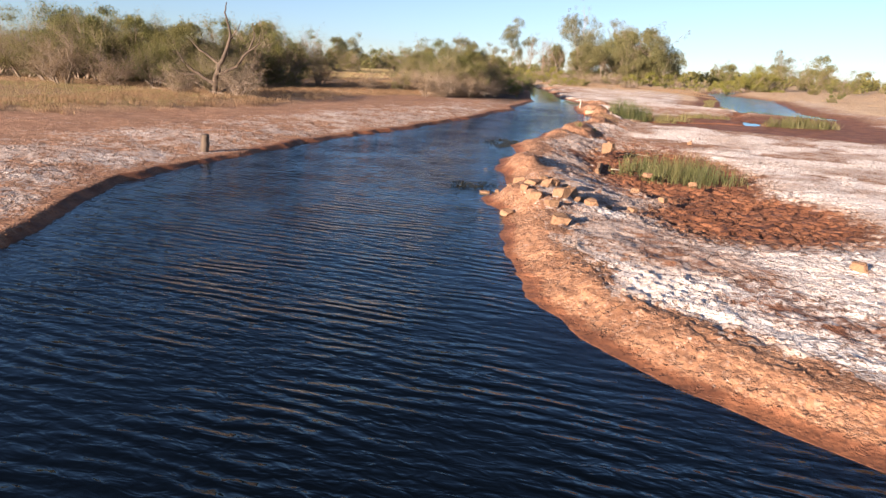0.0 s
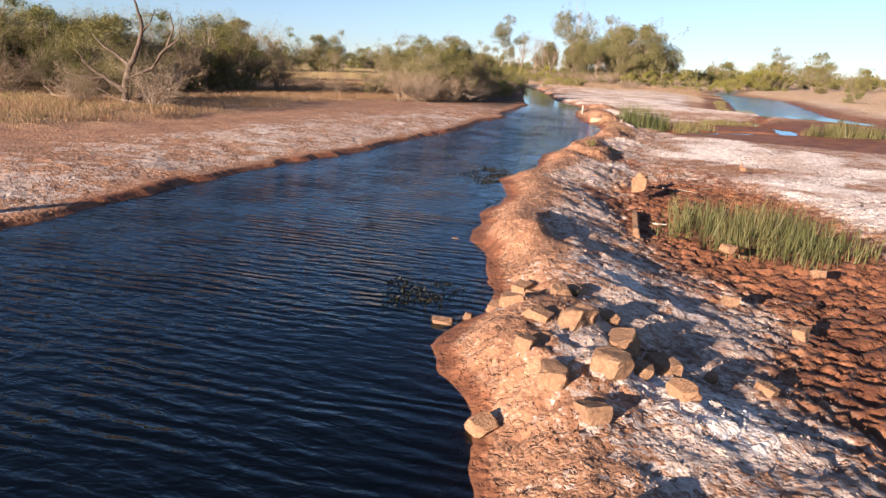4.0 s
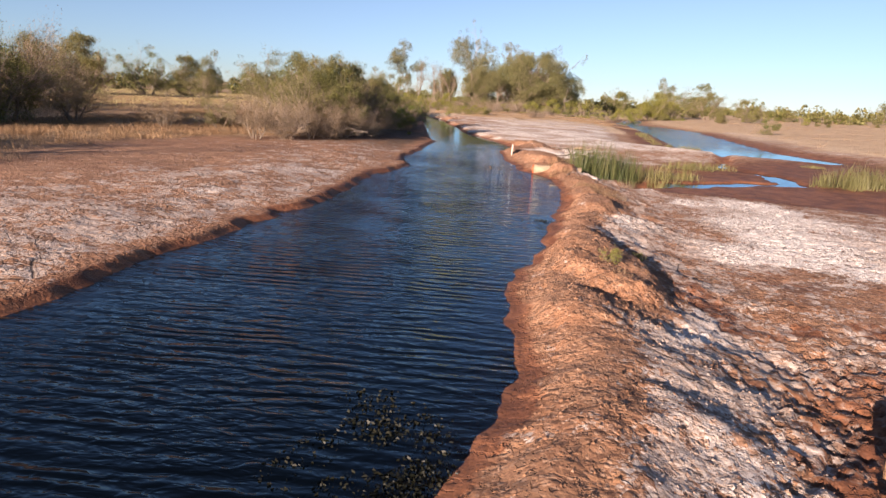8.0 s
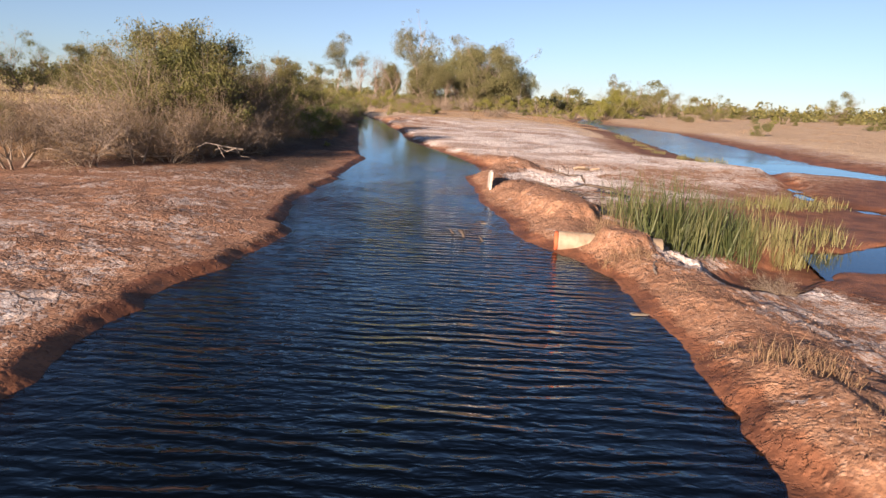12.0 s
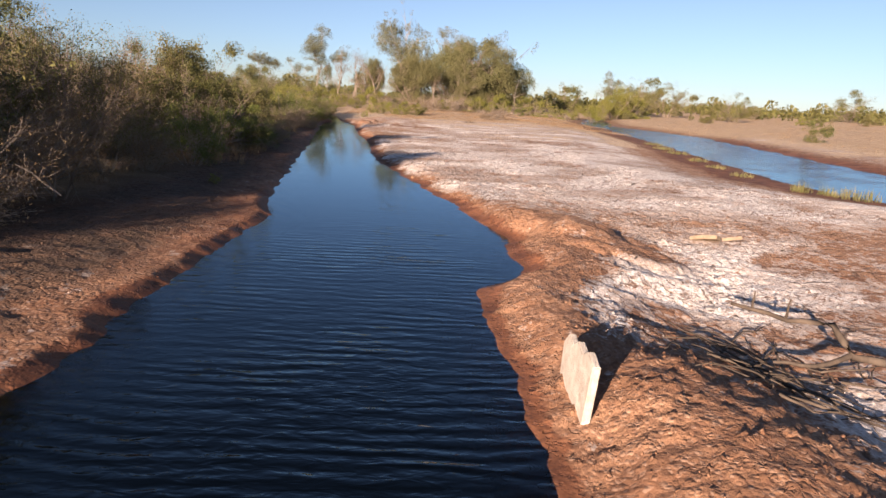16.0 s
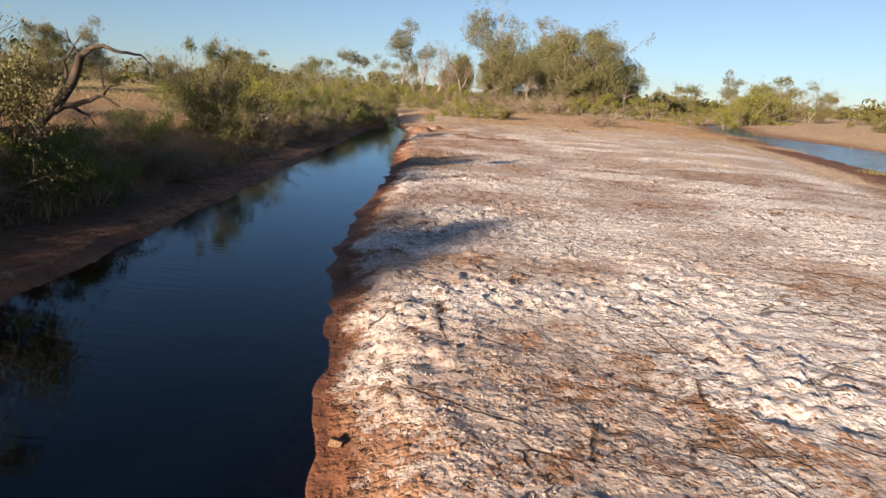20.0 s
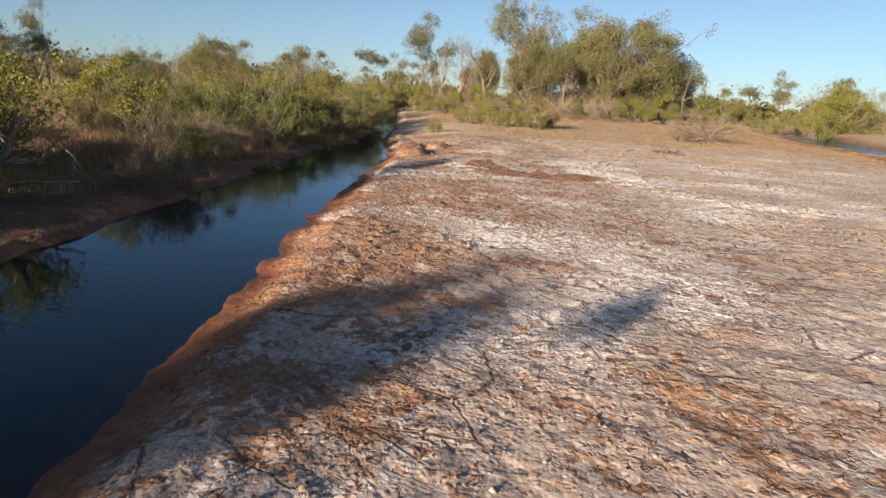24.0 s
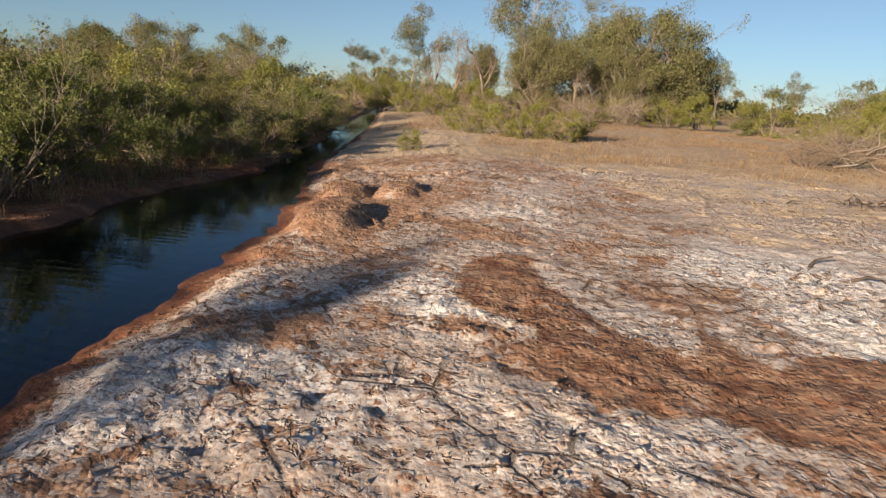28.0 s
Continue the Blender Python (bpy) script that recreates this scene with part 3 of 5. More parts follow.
CONCRETE = rough_material("pale_concrete", (0.20, 0.14, 0.09), (0.31, 0.24, 0.165), 6, 0.6, 0.03, 0.85, 1.0, (0.33, 0.24, 0.16))
PALE_SLAB = rough_material("salt_whitened_slab", (0.34, 0.275, 0.22), (0.54, 0.475, 0.40), 7, 0.7, 0.03, 0.85, 1.0, (0.56, 0.48, 0.41))
RED_PAINT = rough_material("rust_red_face", (0.36, 0.075, 0.03), (0.46, 0.12, 0.05), 6, 0.4, 0.01, 0.8)
GUM_LEAF = leaf_material("gum_leaves", (0.085, 0.085, 0.037), (0.200, 0.185, 0.088), (0.177, 0.139, 0.071))
DENSE_LEAF = leaf_material("grey_green_leaves", (0.078, 0.082, 0.030), (0.195, 0.182, 0.072), (0.148, 0.112, 0.051))
ACACIA_LEAF = leaf_material("olive_leaves", (0.060, 0.070, 0.020), (0.176, 0.168, 0.048), (0.215, 0.152, 0.064))
BUSH_LEAF = leaf_material("yellow_green_leaves", (0.132, 0.144, 0.026), (0.276, 0.258, 0.054), (0.264, 0.216, 0.072), 0.35)
FRESH_LEAF = leaf_material("fresh_green_leaves", (0.075, 0.105, 0.022), (0.180, 0.195, 0.045), (0.20, 0.17, 0.055), 0.35)
DRY_LEAF = leaf_material("dry_brown_leaves", (0.13, 0.085, 0.045), (0.235, 0.165, 0.085), (0.26, 0.17, 0.09))
STRAW = leaf_material("dry_grass", (0.18, 0.108, 0.058), (0.34, 0.225, 0.120), (0.26, 0.145, 0.078), 0.3)
MEADOW = leaf_material("meadow_grass", (0.27, 0.225, 0.095), (0.43, 0.36, 0.165), (0.36, 0.28, 0.135), 0.3)
GREEN_GRASS = leaf_material("half_green_grass", (0.11, 0.115, 0.036), (0.23, 0.20, 0.075), (0.30, 0.21, 0.10), 0.3)
REED = leaf_material("green_reeds", (0.045, 0.062, 0.020), (0.120, 0.130, 0.045), (0.27, 0.20, 0.09), 0.3)
WEED = leaf_material("dark_water_weed", (0.006, 0.007, 0.003), (0.016, 0.015, 0.007), (0.020, 0.014, 0.007), 0.1)


# ---- mesh helpers ----
def sheet(name, xs, ys, zs, material, facts, keep=None):
    """A smooth sheet over a grid of points (rows, columns), with named numbers at its points."""
    rows, cols = xs.shape
    mesh = bpy.data.meshes.new(name)
    mesh.vertices.add(rows * cols)
    mesh.vertices.foreach_set("co", np.stack([xs, ys, zs], -1).astype(np.float32).ravel())
    n = np.arange(rows * cols).reshape(rows, cols)
    quads = np.stack([n[:-1, :-1], n[:-1, 1:], n[1:, 1:], n[1:, :-1]], -1).reshape(-1, 4)
    if keep is not None:
        quads = quads[keep.ravel()]
    mesh.loops.add(quads.size)
    mesh.loops.foreach_set("vertex_index", quads.ravel().astype(np.int32))
    mesh.polygons.add(len(quads))
    mesh.polygons.foreach_set("loop_start", (np.arange(len(quads)) * 4).astype(np.int32))
    mesh.polygons.foreach_set("use_smooth", np.ones(len(quads), bool))
    for key, values in facts.items():
        mesh.attributes.new(key, "FLOAT", "POINT").data.foreach_set("value", values.astype(np.float32).ravel())
    mesh.materials.append(material)
    mesh.update(calc_edges=True)
    mesh.validate()
    return new(name, mesh)


def mesh_from(name, verts, faces, material, rounded=True):
    mesh = bpy.data.meshes.new(name)
    mesh.from_pydata([tuple(v) for v in verts], [], [tuple(f) for f in faces])
    if rounded:
        mesh.polygons.foreach_set("use_smooth", np.ones(len(faces), bool))
    mesh.materials.append(material)
    mesh.update()
    return mesh


def part(name, mesh, parent, label=""):
    ob = new(name, mesh)
    ob.parent = parent
    return tagged(ob, label=label)


def tube(verts, faces, points, radii, sides=5):
    """A tapering limb through the points."""
    points = [Vector(p) for p in points]
    first = len(verts)
    for n, (p, r) in enumerate(zip(points, radii)):
        d = (points[min(n + 1, len(points) - 1)] - points[max(n - 1, 0)]).normalized()
        side = d.orthogonal().normalized()
        other = d.cross(side)
        for k in range(sides):
            a = 2 * math.pi * k / sides
            verts.append(p + (side * math.cos(a) + other * math.sin(a)) * r)
    for n in range(len(points) - 1):
        for k in range(sides):
            a, b = first + n * sides + k, first + n * sides + (k + 1) % sides
            faces.append((a, b, b + sides, a + sides))
    faces.append(tuple(first + (len(points) - 1) * sides + k for k in range(sides)))


def blades(name, roots, ways, lengths, widths, material, bend=0.25, seed=0):
    """Many thin upright blades, each a bent strip that runs to a point."""
    rng = np.random.default_rng(seed)
    roots, ways = np.asarray(roots, float), np.asarray(ways, float)
    n = len(roots)
    turn = rng.uniform(0, 2 * math.pi, n)
    across = np.stack([np.cos(turn), np.sin(turn), 0 * turn], -1) * np.asarray(widths)[:, None] * 0.5
    lean = np.stack([np.cos(turn + 1.3), np.sin(turn + 1.3), 0 * turn], -1) * (rng.uniform(0, bend, n) * lengths)[:, None]
    half = roots + ways * (0.55 * lengths)[:, None] + lean * 0.25
    tip = roots + ways * lengths[:, None] + lean
    tip[:, 2] -= 0.3 * np.linalg.norm(lean, axis=1)
    verts = np.stack([roots - across, roots + across, half + across * 0.8, half - across * 0.8, tip], 1).reshape(-1, 3)
    mesh = bpy.data.meshes.new(name)
    mesh.vertices.add(len(verts))
    mesh.vertices.foreach_set("co", verts.astype(np.float32).ravel())
    base = np.arange(n)[:, None] * 5
    loops = (base + np.array([[0, 1, 2, 3, 3, 2, 4]])).ravel()
    mesh.loops.add(len(loops))
    mesh.loops.foreach_set("vertex_index", loops.astype(np.int32))
    mesh.polygons.add(2 * n)
    mesh.polygons.foreach_set("loop_start", (np.arange(n)[:, None] * 7 + np.array([[0, 4]])).ravel().astype(np.int32))
    mesh.materials.append(material)
    mesh.update(calc_edges=True)
    return mesh


def foliage(name, centres, per, radius, size, material, seed=0, slim=0.42, droop=0.0, flat=0.8):
    """A crown of single leaves in loose clumps round the given points."""
    rng = np.random.default_rng(seed)
    centres = np.asarray(centres, float)
    n = len(centres) * per
    spread = rng.normal(0, 1, (n, 3))
    spread *= (rng.uniform(0.35, 1.0, n) ** 0.5 / np.linalg.norm(spread, axis=1))[:, None]
    clump = np.repeat(rng.uniform(0.65, 1.25, len(centres)), per)[:, None] * radius
    at = np.repeat(centres, per, 0) + spread * clump * np.array([1, 1, flat])
    way = rng.normal(0, 1, (n, 3))
    way[:, 2] -= droop * 1.6
    way /= np.linalg.norm(way, axis=1)[:, None]
    side = np.cross(way, rng.normal(0, 1, (n, 3)))
    side /= np.linalg.norm(side, axis=1)[:, None] + 1e-6
    long = (size * rng.uniform(0.65, 1.35, n))[:, None]
    verts = np.stack([at - way * long * 0.5, at + side * long * slim * 0.5, at + way * long * 0.5, at - side * long * slim * 0.5], 1).reshape(-1, 3)
    mesh = bpy.data.meshes.new(name)
    mesh.vertices.add(len(verts))
    mesh.vertices.foreach_set("co", verts.astype(np.float32).ravel())
    mesh.loops.add(4 * n)
    mesh.loops.foreach_set("vertex_index", np.arange(4 * n, dtype=np.int32))
    mesh.polygons.add(n)
    mesh.polygons.foreach_set("loop_start", (np.arange(n) * 4).astype(np.int32))
    mesh.materials.append(material)
    mesh.update(calc_edges=True)
    return mesh


# ---- ground and water ----
def growing(start, step, rate, end):
    out = [start]
    while out[-1] < end:
        step *= rate
        out.append(out[-1] + step)
    return np.array(out[1:])


FINE_Y = np.arange(10.0, 119.0, 0.068)
GRID_Y = np.concatenate([-growing(-10.0, 0.2, 1.35, 1500)[::-1], FINE_Y, growing(FINE_Y[-1], 0.12, 1.055, 3200)])
OUT_R = np.concatenate([np.arange(-0.4, 4.4, 0.06), np.arange(4.4, 8.0, 0.085), growing(7.95, 0.1, 1.075, 3000)])
OUT_L = np.concatenate([np.arange(-0.5, 1.2, 0.075), np.arange(1.2, 5.0, 0.12), growing(4.96, 0.15, 1.085, 3000)])


def make_ground():
    y = GRID_Y[:, None]
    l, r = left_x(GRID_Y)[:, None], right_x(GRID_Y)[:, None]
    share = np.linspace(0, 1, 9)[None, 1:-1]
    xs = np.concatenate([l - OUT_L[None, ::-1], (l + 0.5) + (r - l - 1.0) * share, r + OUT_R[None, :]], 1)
    ys = np.broadcast_to(y, xs.shape)
    z, salt, wet, plants, sand, litter_shade = land(xs, ys)
    # the litter value also holds the left bank's painted shade
    ob = sheet("ground", xs, ys, z, GROUND, {"salt": salt, "wet": wet, "plants": plants, "sand": sand, "litter": litter_shade})
    tagged(ob, "red clay ground with white salt crust, mud and hoof marks", "ground", kind="structure")


def make_creek():
    ys = np.concatenate([np.arange(-120, 8, 4.0), np.arange(8, 130, 0.3), growing(130, 0.4, 1.1, 300)])
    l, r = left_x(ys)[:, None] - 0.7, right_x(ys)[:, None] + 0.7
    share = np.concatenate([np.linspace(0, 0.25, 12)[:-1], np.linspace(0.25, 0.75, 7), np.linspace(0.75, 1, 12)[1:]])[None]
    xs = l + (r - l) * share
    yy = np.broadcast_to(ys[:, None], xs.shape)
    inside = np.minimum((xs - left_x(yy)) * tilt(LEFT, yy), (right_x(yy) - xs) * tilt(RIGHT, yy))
    depth = inside.clip(0, 9) * 0.42
    calm = 1 - 0.80 * smooth(56, 67, yy) - 0.165 * smooth(66, 74, yy) + 0.05 * smooth(96, 102, yy)
    calm = calm * (0.55 + 0.45 * smooth(0.2, 1.8, inside))
    ob = sheet("water_creek", xs, yy, 0 * xs, WATER, {"depth": depth, "ripple": calm})
    tagged(ob, "dark blue rippled creek water, calmer upstream", "water", kind="structure")


def make_stream():
    ys, xs = np.meshgrid(np.concatenate([np.arange(50, 80, 0.5), growing(80, 0.6, 1.04, 320)]), np.linspace(0, 1, 40), indexing="ij")
    x0, x1 = np.minimum(along(STREAM_L, ys) - 1, 6 + (ys - 50).clip(0, 30) * 0.35), along(STREAM_R, ys) + 0.6
    xs = x0 + (x1 - x0) * xs
    gap = np.maximum(along(STREAM_L, ys) - xs, xs - along(STREAM_R, ys))
    depth = (np.where(ys > 75, -gap, -braid_gap(xs, ys)).clip(0, 3)) * 0.3 + 0.03
    ob = sheet("water_stream", xs, ys, SIDE_LEVEL + 0 * xs, SIDE_WATER, {"depth": depth, "ripple": 0.35 * smooth(76, 90, ys)})
    tagged(ob, "shallow blue side stream winding over brown mud", "water", kind="structure")


make_ground()
make_creek()
make_stream()


# ---- trees and shrubs ----
def limbs(rng, start, way, length, radius, depth, spec, out, tips):
    """One limb and, from its outer part, smaller ones. spec: bend, fork angle, forks, shrink, lift, start of forks."""
    bend, fork, forks, shrink, lift, first = spec
    pts, rad = [Vector(start)], [radius]
    steps = (1, 2, 3, 3)[depth]
    d = Vector(way).normalized()
    for n in range(steps):
        d = (d + Vector((rng.gauss(0, bend), rng.gauss(0, bend), rng.gauss(0, bend * 0.6) + lift))).normalized()
        pts.append(pts[-1] + d * (length / steps))
        rad.append(max(radius * (1 - 0.62 * (n + 1) / steps), 0.004))
    out.append((pts, rad, 6 if radius > 0.08 else (4 if radius > 0.035 else 3)))
    if depth == 0:
        tips.extend((pts[-1], pts[-2]))
        return
    for k in range(forks):
        f = first + (1 - first) * (k + rng.random()) / forks
        n = min(int(f * steps), steps - 1)
        p = pts[n].lerp(pts[n + 1], f * steps - n)
        side = Vector((rng.gauss(0, 1), rng.gauss(0, 1), rng.gauss(0, 0.5))).normalized()
        turn = radians(fork * rng.uniform(0.65, 1.3))
        w = (pts[n + 1] - pts[n]).normalized() * math.cos(turn) + side * math.sin(turn)
        limbs(rng, p, w, length * shrink * rng.uniform(0.75, 1.2), rad[n] * 0.62, depth - 1, spec, out, tips)
    limbs(rng, pts[-1], d, length * shrink, rad[-1], depth - 1, spec, out, tips)


def wood_mesh(name, out, material):
    verts, faces = [], []
    for pts, rad, sides in out:
        tube(verts, faces, pts, rad, sides)
    return mesh_from(name, verts, faces, material)


# kind: height, trunk (length, radius, starts), limb spec, depth, leaf (per tip, clump, size, slim, droop, flat), materials, words
KINDS = {
    "gum": (16.0, (7.0, 0.26, 1), (0.10, 42, 4, 0.62, 0.08, 0.25), 3, (40, 0.5, 0.15, 0.5, 0.9, 1.1), (PALE_BARK, GUM_LEAF), "tall open gum tree with pale trunk and drooping leaves", "tree"),
    "thin_gum": (15.0, (8.2, 0.19, 1), (0.12, 36, 3, 0.52, 0.12, 0.62), 3, (40, 0.5, 0.15, 0.5, 0.7, 1.0), (PALE_BARK, GUM_LEAF), "slender gum tree with bare leaning trunk and small crown", "tree"),
    "dense_gum": (15.0, (4.4, 0.34, 3), (0.12, 52, 4, 0.66, 0.05, 0.15), 3, (42, 0.6, 0.20, 0.42, 1.6, 1.5), (BARK, DENSE_LEAF), "broad dense tree with grey-green weeping foliage", "tree"),
    "acacia": (5.0, (1.7, 0.11, 4), (0.16, 48, 4, 0.66, 0.05, 0.25), 3, (30, 0.26, 0.066, 0.48, 0.1, 0.8), (BARK, ACACIA_LEAF), "bushy olive acacia tree with several stems", "tree"),
    "dense_acacia": (5.0, (1.7, 0.13, 4), (0.16, 48, 4, 0.66, 0.05, 0.25), 3, (26, 0.28, 0.085, 0.48, 0.1, 0.8), (BARK, ACACIA_LEAF), "dense dark olive acacia with a closed crown", "tree"),
    "airy_acacia": (5.0, (1.9, 0.10, 4), (0.16, 44, 4, 0.66, 0.09, 0.3), 3, (24, 0.32, 0.060, 0.42, 0.1, 0.8), (BARK, ACACIA_LEAF), "half-bare acacia with thin twigs and sparse olive leaves", "tree"),
    "dry_acacia": (5.0, (1.8, 0.10, 4), (0.18, 50, 4, 0.66, 0.05, 0.25), 3, (9, 0.40, 0.070, 0.36, 0.1, 0.8), (BARK, DRY_LEAF), "dry brownish bush with dense bare twigs", "shrub"),
    "twig_bush": (2.6, (1.15, 0.035, 8), (0.20, 44, 4, 0.68, 0.02, 0.2), 3, (2, 0.2, 0.06, 0.4, 0.0, 0.9), (TWIG, DRY_LEAF), "dead leafless bush, a tangle of grey twigs", "dead bush"),
    "green_bush": (1.6, (0.6, 0.022, 9), (0.16, 40, 3, 0.66, 0.08, 0.2), 2, (28, 0.13, 0.056, 0.42, 0.0, 0.9), (BARK, BUSH_LEAF), "low rounded yellow-green bush", "bush"),
    "leafy_shrub": (2.6, (1.1, 0.032, 7), (0.14, 38, 3, 0.66, 0.10, 0.25), 2, (32, 0.19, 0.066, 0.5, 0.1, 0.9), (TWIG, FRESH_LEAF), "leafy green shrub with thin pale stems on the bank", "shrub"),
    "far_bush": (3.0, (1.1, 0.06, 5), (0.16, 50, 3, 0.66, 0.04, 0.2), 2, (30, 0.30, 0.11, 0.45, 0.0, 0.8), (BARK, ACACIA_LEAF), "olive bush on the dry plain", "bush"),
    "far_green": (3.4, (1.2, 0.06, 5), (0.16, 46, 3, 0.66, 0.06, 0.2), 2, (30, 0.30, 0.11, 0.45, 0.0, 0.9), (BARK, BUSH_LEAF), "bright yellow-green bush beside the stream", "bush"),
    "bare_tree": (12.0, (5.2, 0.24, 1), (0.13, 42, 4, 0.62, 0.12, 0.35), 3, (5, 0.7, 0.2, 0.3, 0.4, 0.8), (BARK, DRY_LEAF), "nearly leafless twiggy brown tree", "tree"),
    "snag": (8.0, (4.4, 0.17, 1), (0.16, 44, 2, 0.55, 0.10, 0.5), 2, None, (DEAD_WOOD, None), "bare dead tree with few crooked limbs", "dead tree"),
}
# kinds with full crowns: number of rounded masses, their radius as a share of the height, clumps in each
MASSES = {"gum": (18, 0.15, 36), "thin_gum": (10, 0.135, 36), "dense_gum": (46, 0.125, 32), "acacia": (16, 0.13, 26), "dense_acacia": (30, 0.13, 30), "far_bush": (9, 0.17, 22), "far_green": (9, 0.18, 22), "leafy_shrub": (12, 0.13, 14), "green_bush": (12, 0.17, 14)}
made_kinds = {}
plant_rng = random.Random(7)


def plant_parts(kind, variant):
    """The meshes of a kind's wood and leaves at its own height."""
    height, (length, radius, starts), spec, depth, leaf, (bark, leaves), words, category = KINDS[kind]
    rng = random.Random(sum(map(ord, kind)) + 101 * variant)
    out, tips = [], []
    for k in range(starts):
        a = 2 * math.pi * (k + rng.random() * 0.6) / starts
        lean = (0.06 if starts == 1 else rng.uniform(0.08, 0.32) if starts < 4 else rng.uniform(0.25, 0.85))
        way = Vector((math.cos(a) * lean, math.sin(a) * lean, 1.0))
        base = Vector((math.cos(a), math.sin(a), 0)) * (0.0 if starts == 1 else radius * 1.5) - Vector((0, 0, 0.25))
        limbs(rng, base, way, length * rng.uniform(0.8, 1.15), radius * (1 if starts < 3 else rng.uniform(0.6, 1)), depth, spec, out, tips)
    top = max(p.z for pts, _, _ in out for p in pts) + (leaf[1] * 0.5 if leaf else 0)
    fit_size = height / top
    out = [([p * fit_size for p in pts], [r * fit_size for r in rad], sides) for pts, rad, sides in out]
    wood = wood_mesh("wood", out, bark)
    crown = None
    if leaf:
        per, clump, size, slim, droop, flat = leaf
        points = [tuple(p * fit_size) for p in tips]
        if kind in MASSES:
            count, share, clumps = MASSES[kind]
            hearts, points = rng.sample(points, min(count, len(points))), points[::4]
            if kind in ("dense_gum", "acacia", "dense_acacia", "far_bush", "far_green", "green_bush"):
                for k in range(count if kind == "dense_gum" else count // 2):
                    d = Vector((rng.gauss(0, 1), rng.gauss(0, 1), rng.gauss(0, 1))).normalized()
                    wide_at = 0.36 * rng.uniform(0.75, 1.08)
                    hearts[k] = (d.x * height * wide_at, d.y * height * wide_at, height * (0.46 + 0.40 * d.z))
            for heart in hearts:
                big = height * share * rng.uniform(0.7, 1.25)
                for _ in range(clumps):
                    d = Vector((rng.gauss(0, 1), rng.gauss(0, 1), rng.gauss(0, 1))).normalized() * big * rng.uniform(0.45, 1.0)
                    at = Vector(heart) + Vector((d.x, d.y, d.z * 0.72 - big * 0.15))
                    points.append((at.x, at.y, max(at.z, height * 0.03)))
        crown = foliage("crown", points, per, clump, size, leaves, 5 + variant, slim, droop, flat)
    return wood, crown


def plant(kind, x, y, height, variant=None, label="", name="", group="", sink=0.05, wide=1.0):
    own, words, category = KINDS[kind][0], KINDS[kind][6], KINDS[kind][7]
    variant = plant_rng.randrange(3) if variant is None else variant
    scale = height / own
    turn = (57.3 * x + 131.7 * y + 23 * height) % 360
    m = pose(x, y, ground_z(x, y) - sink, 0, 0, turn) @ Matrix.Diagonal((scale * wide, scale * wide, scale, 1))
    if (kind, variant) in made_kinds:
        first = made_kinds[kind, variant]
        ob = copy_thing(first, m @ Matrix.Diagonal((1 / first.scale[0], 1 / first.scale[1], 1 / first.scale[2], 1)))
    else:
        ob = new(name or category.replace(" ", "_"))
        wood, crown = plant_parts(kind, variant)
        part("trunk", wood, ob)
        if crown:
            part("crown", crown, ob)
        ob.matrix_basis = m
        made_kinds[kind, variant] = ob
    return tagged(ob, label or words, category, group)


# far trees at the end of the creek
for kind, x, y, h, v, w in (("thin_gum", -65.6, 320, 18.5, 0, 1.25), ("thin_gum", -30.0, 243, 20.0, 1, 1.2), ("gum", -26.6, 241, 13.0, 0, 0.8), ("bare_tree", -15.1, 200, 12.5, 0, 1.1), ("dense_gum", -12.5, 215, 12.8, 1, 0.7),
                        ("gum", -2.6, 205, 24.5, 1, 0.9), ("dense_gum", -0.6, 186, 10.8, 2, 1.25), ("gum", 6.5, 202, 18.0, 2, 1.1), ("dense_gum", 14.0, 196, 17.4, 0, 1.2), ("dense_gum", 20.4, 200, 12.5, 1, 1.0), ("dense_gum", 8.6, 205, 16.5, 2, 1.1), ("dense_gum", -1.8, 203, 12.0, 2, 0.8),
                        ("dense_gum", 10.0, 190, 11.0, 1, 1.1), ("bare_tree", 3.0, 181, 8.0, 1, 1.0), ("bare_tree", -20.0, 208, 14.0, 2, 0.8), ("snag", 18.7, 178, 7.6, 0, 0.6), ("gum", -41.0, 262, 12.5, 2, 1.0), ("bare_tree", -9.0, 192, 11.5, 1, 1.2)):
    plant(kind, x, y, h, v, wide=w, group="trees at the end of the creek")
# left of the creek, from the start on
for kind, x, y, h, v in (("acacia", -38.1, 45, 5.4, 0), ("dense_acacia", -36.6, 50, 6.2, 1), ("airy_acacia", -33.0, 46.5, 5.6, 0), ("dense_acacia", -31.0, 48, 5.2, 0), ("airy_acacia", -40.8, 62, 6.8, 1), ("acacia", -27.8, 52.5, 5.5, 0),
                     ("dense_acacia", -25.2, 55, 5.9, 1), ("dry_acacia", -23.6, 57, 5.6, 0), ("dry_acacia", -34.6, 75, 6.4, 1), ("acacia", -37.5, 78, 6.2, 1), ("twig_bush", -21.5, 44.5, 3.0, 0), ("twig_bush", -28.5, 42.8, 3.2, 1),
                     ("dry_acacia", -31.5, 41.5, 4.4, 2), ("acacia", -44.0, 52, 6.2, 2), ("airy_acacia", -29.0, 60, 6.2, 2), ("dense_acacia", -33.8, 48.5, 5.2, 1), ("dense_acacia", -28.4, 51.0, 5.2, 0), ("dense_acacia", -40.5, 53.0, 6.0, 1), ("acacia", -24.0, 58.5, 5.0, 2), ("dry_acacia", -21.8, 60.5, 4.2, 1)):
    plant(kind, x, y, h, v, group="trees of the left terrace")
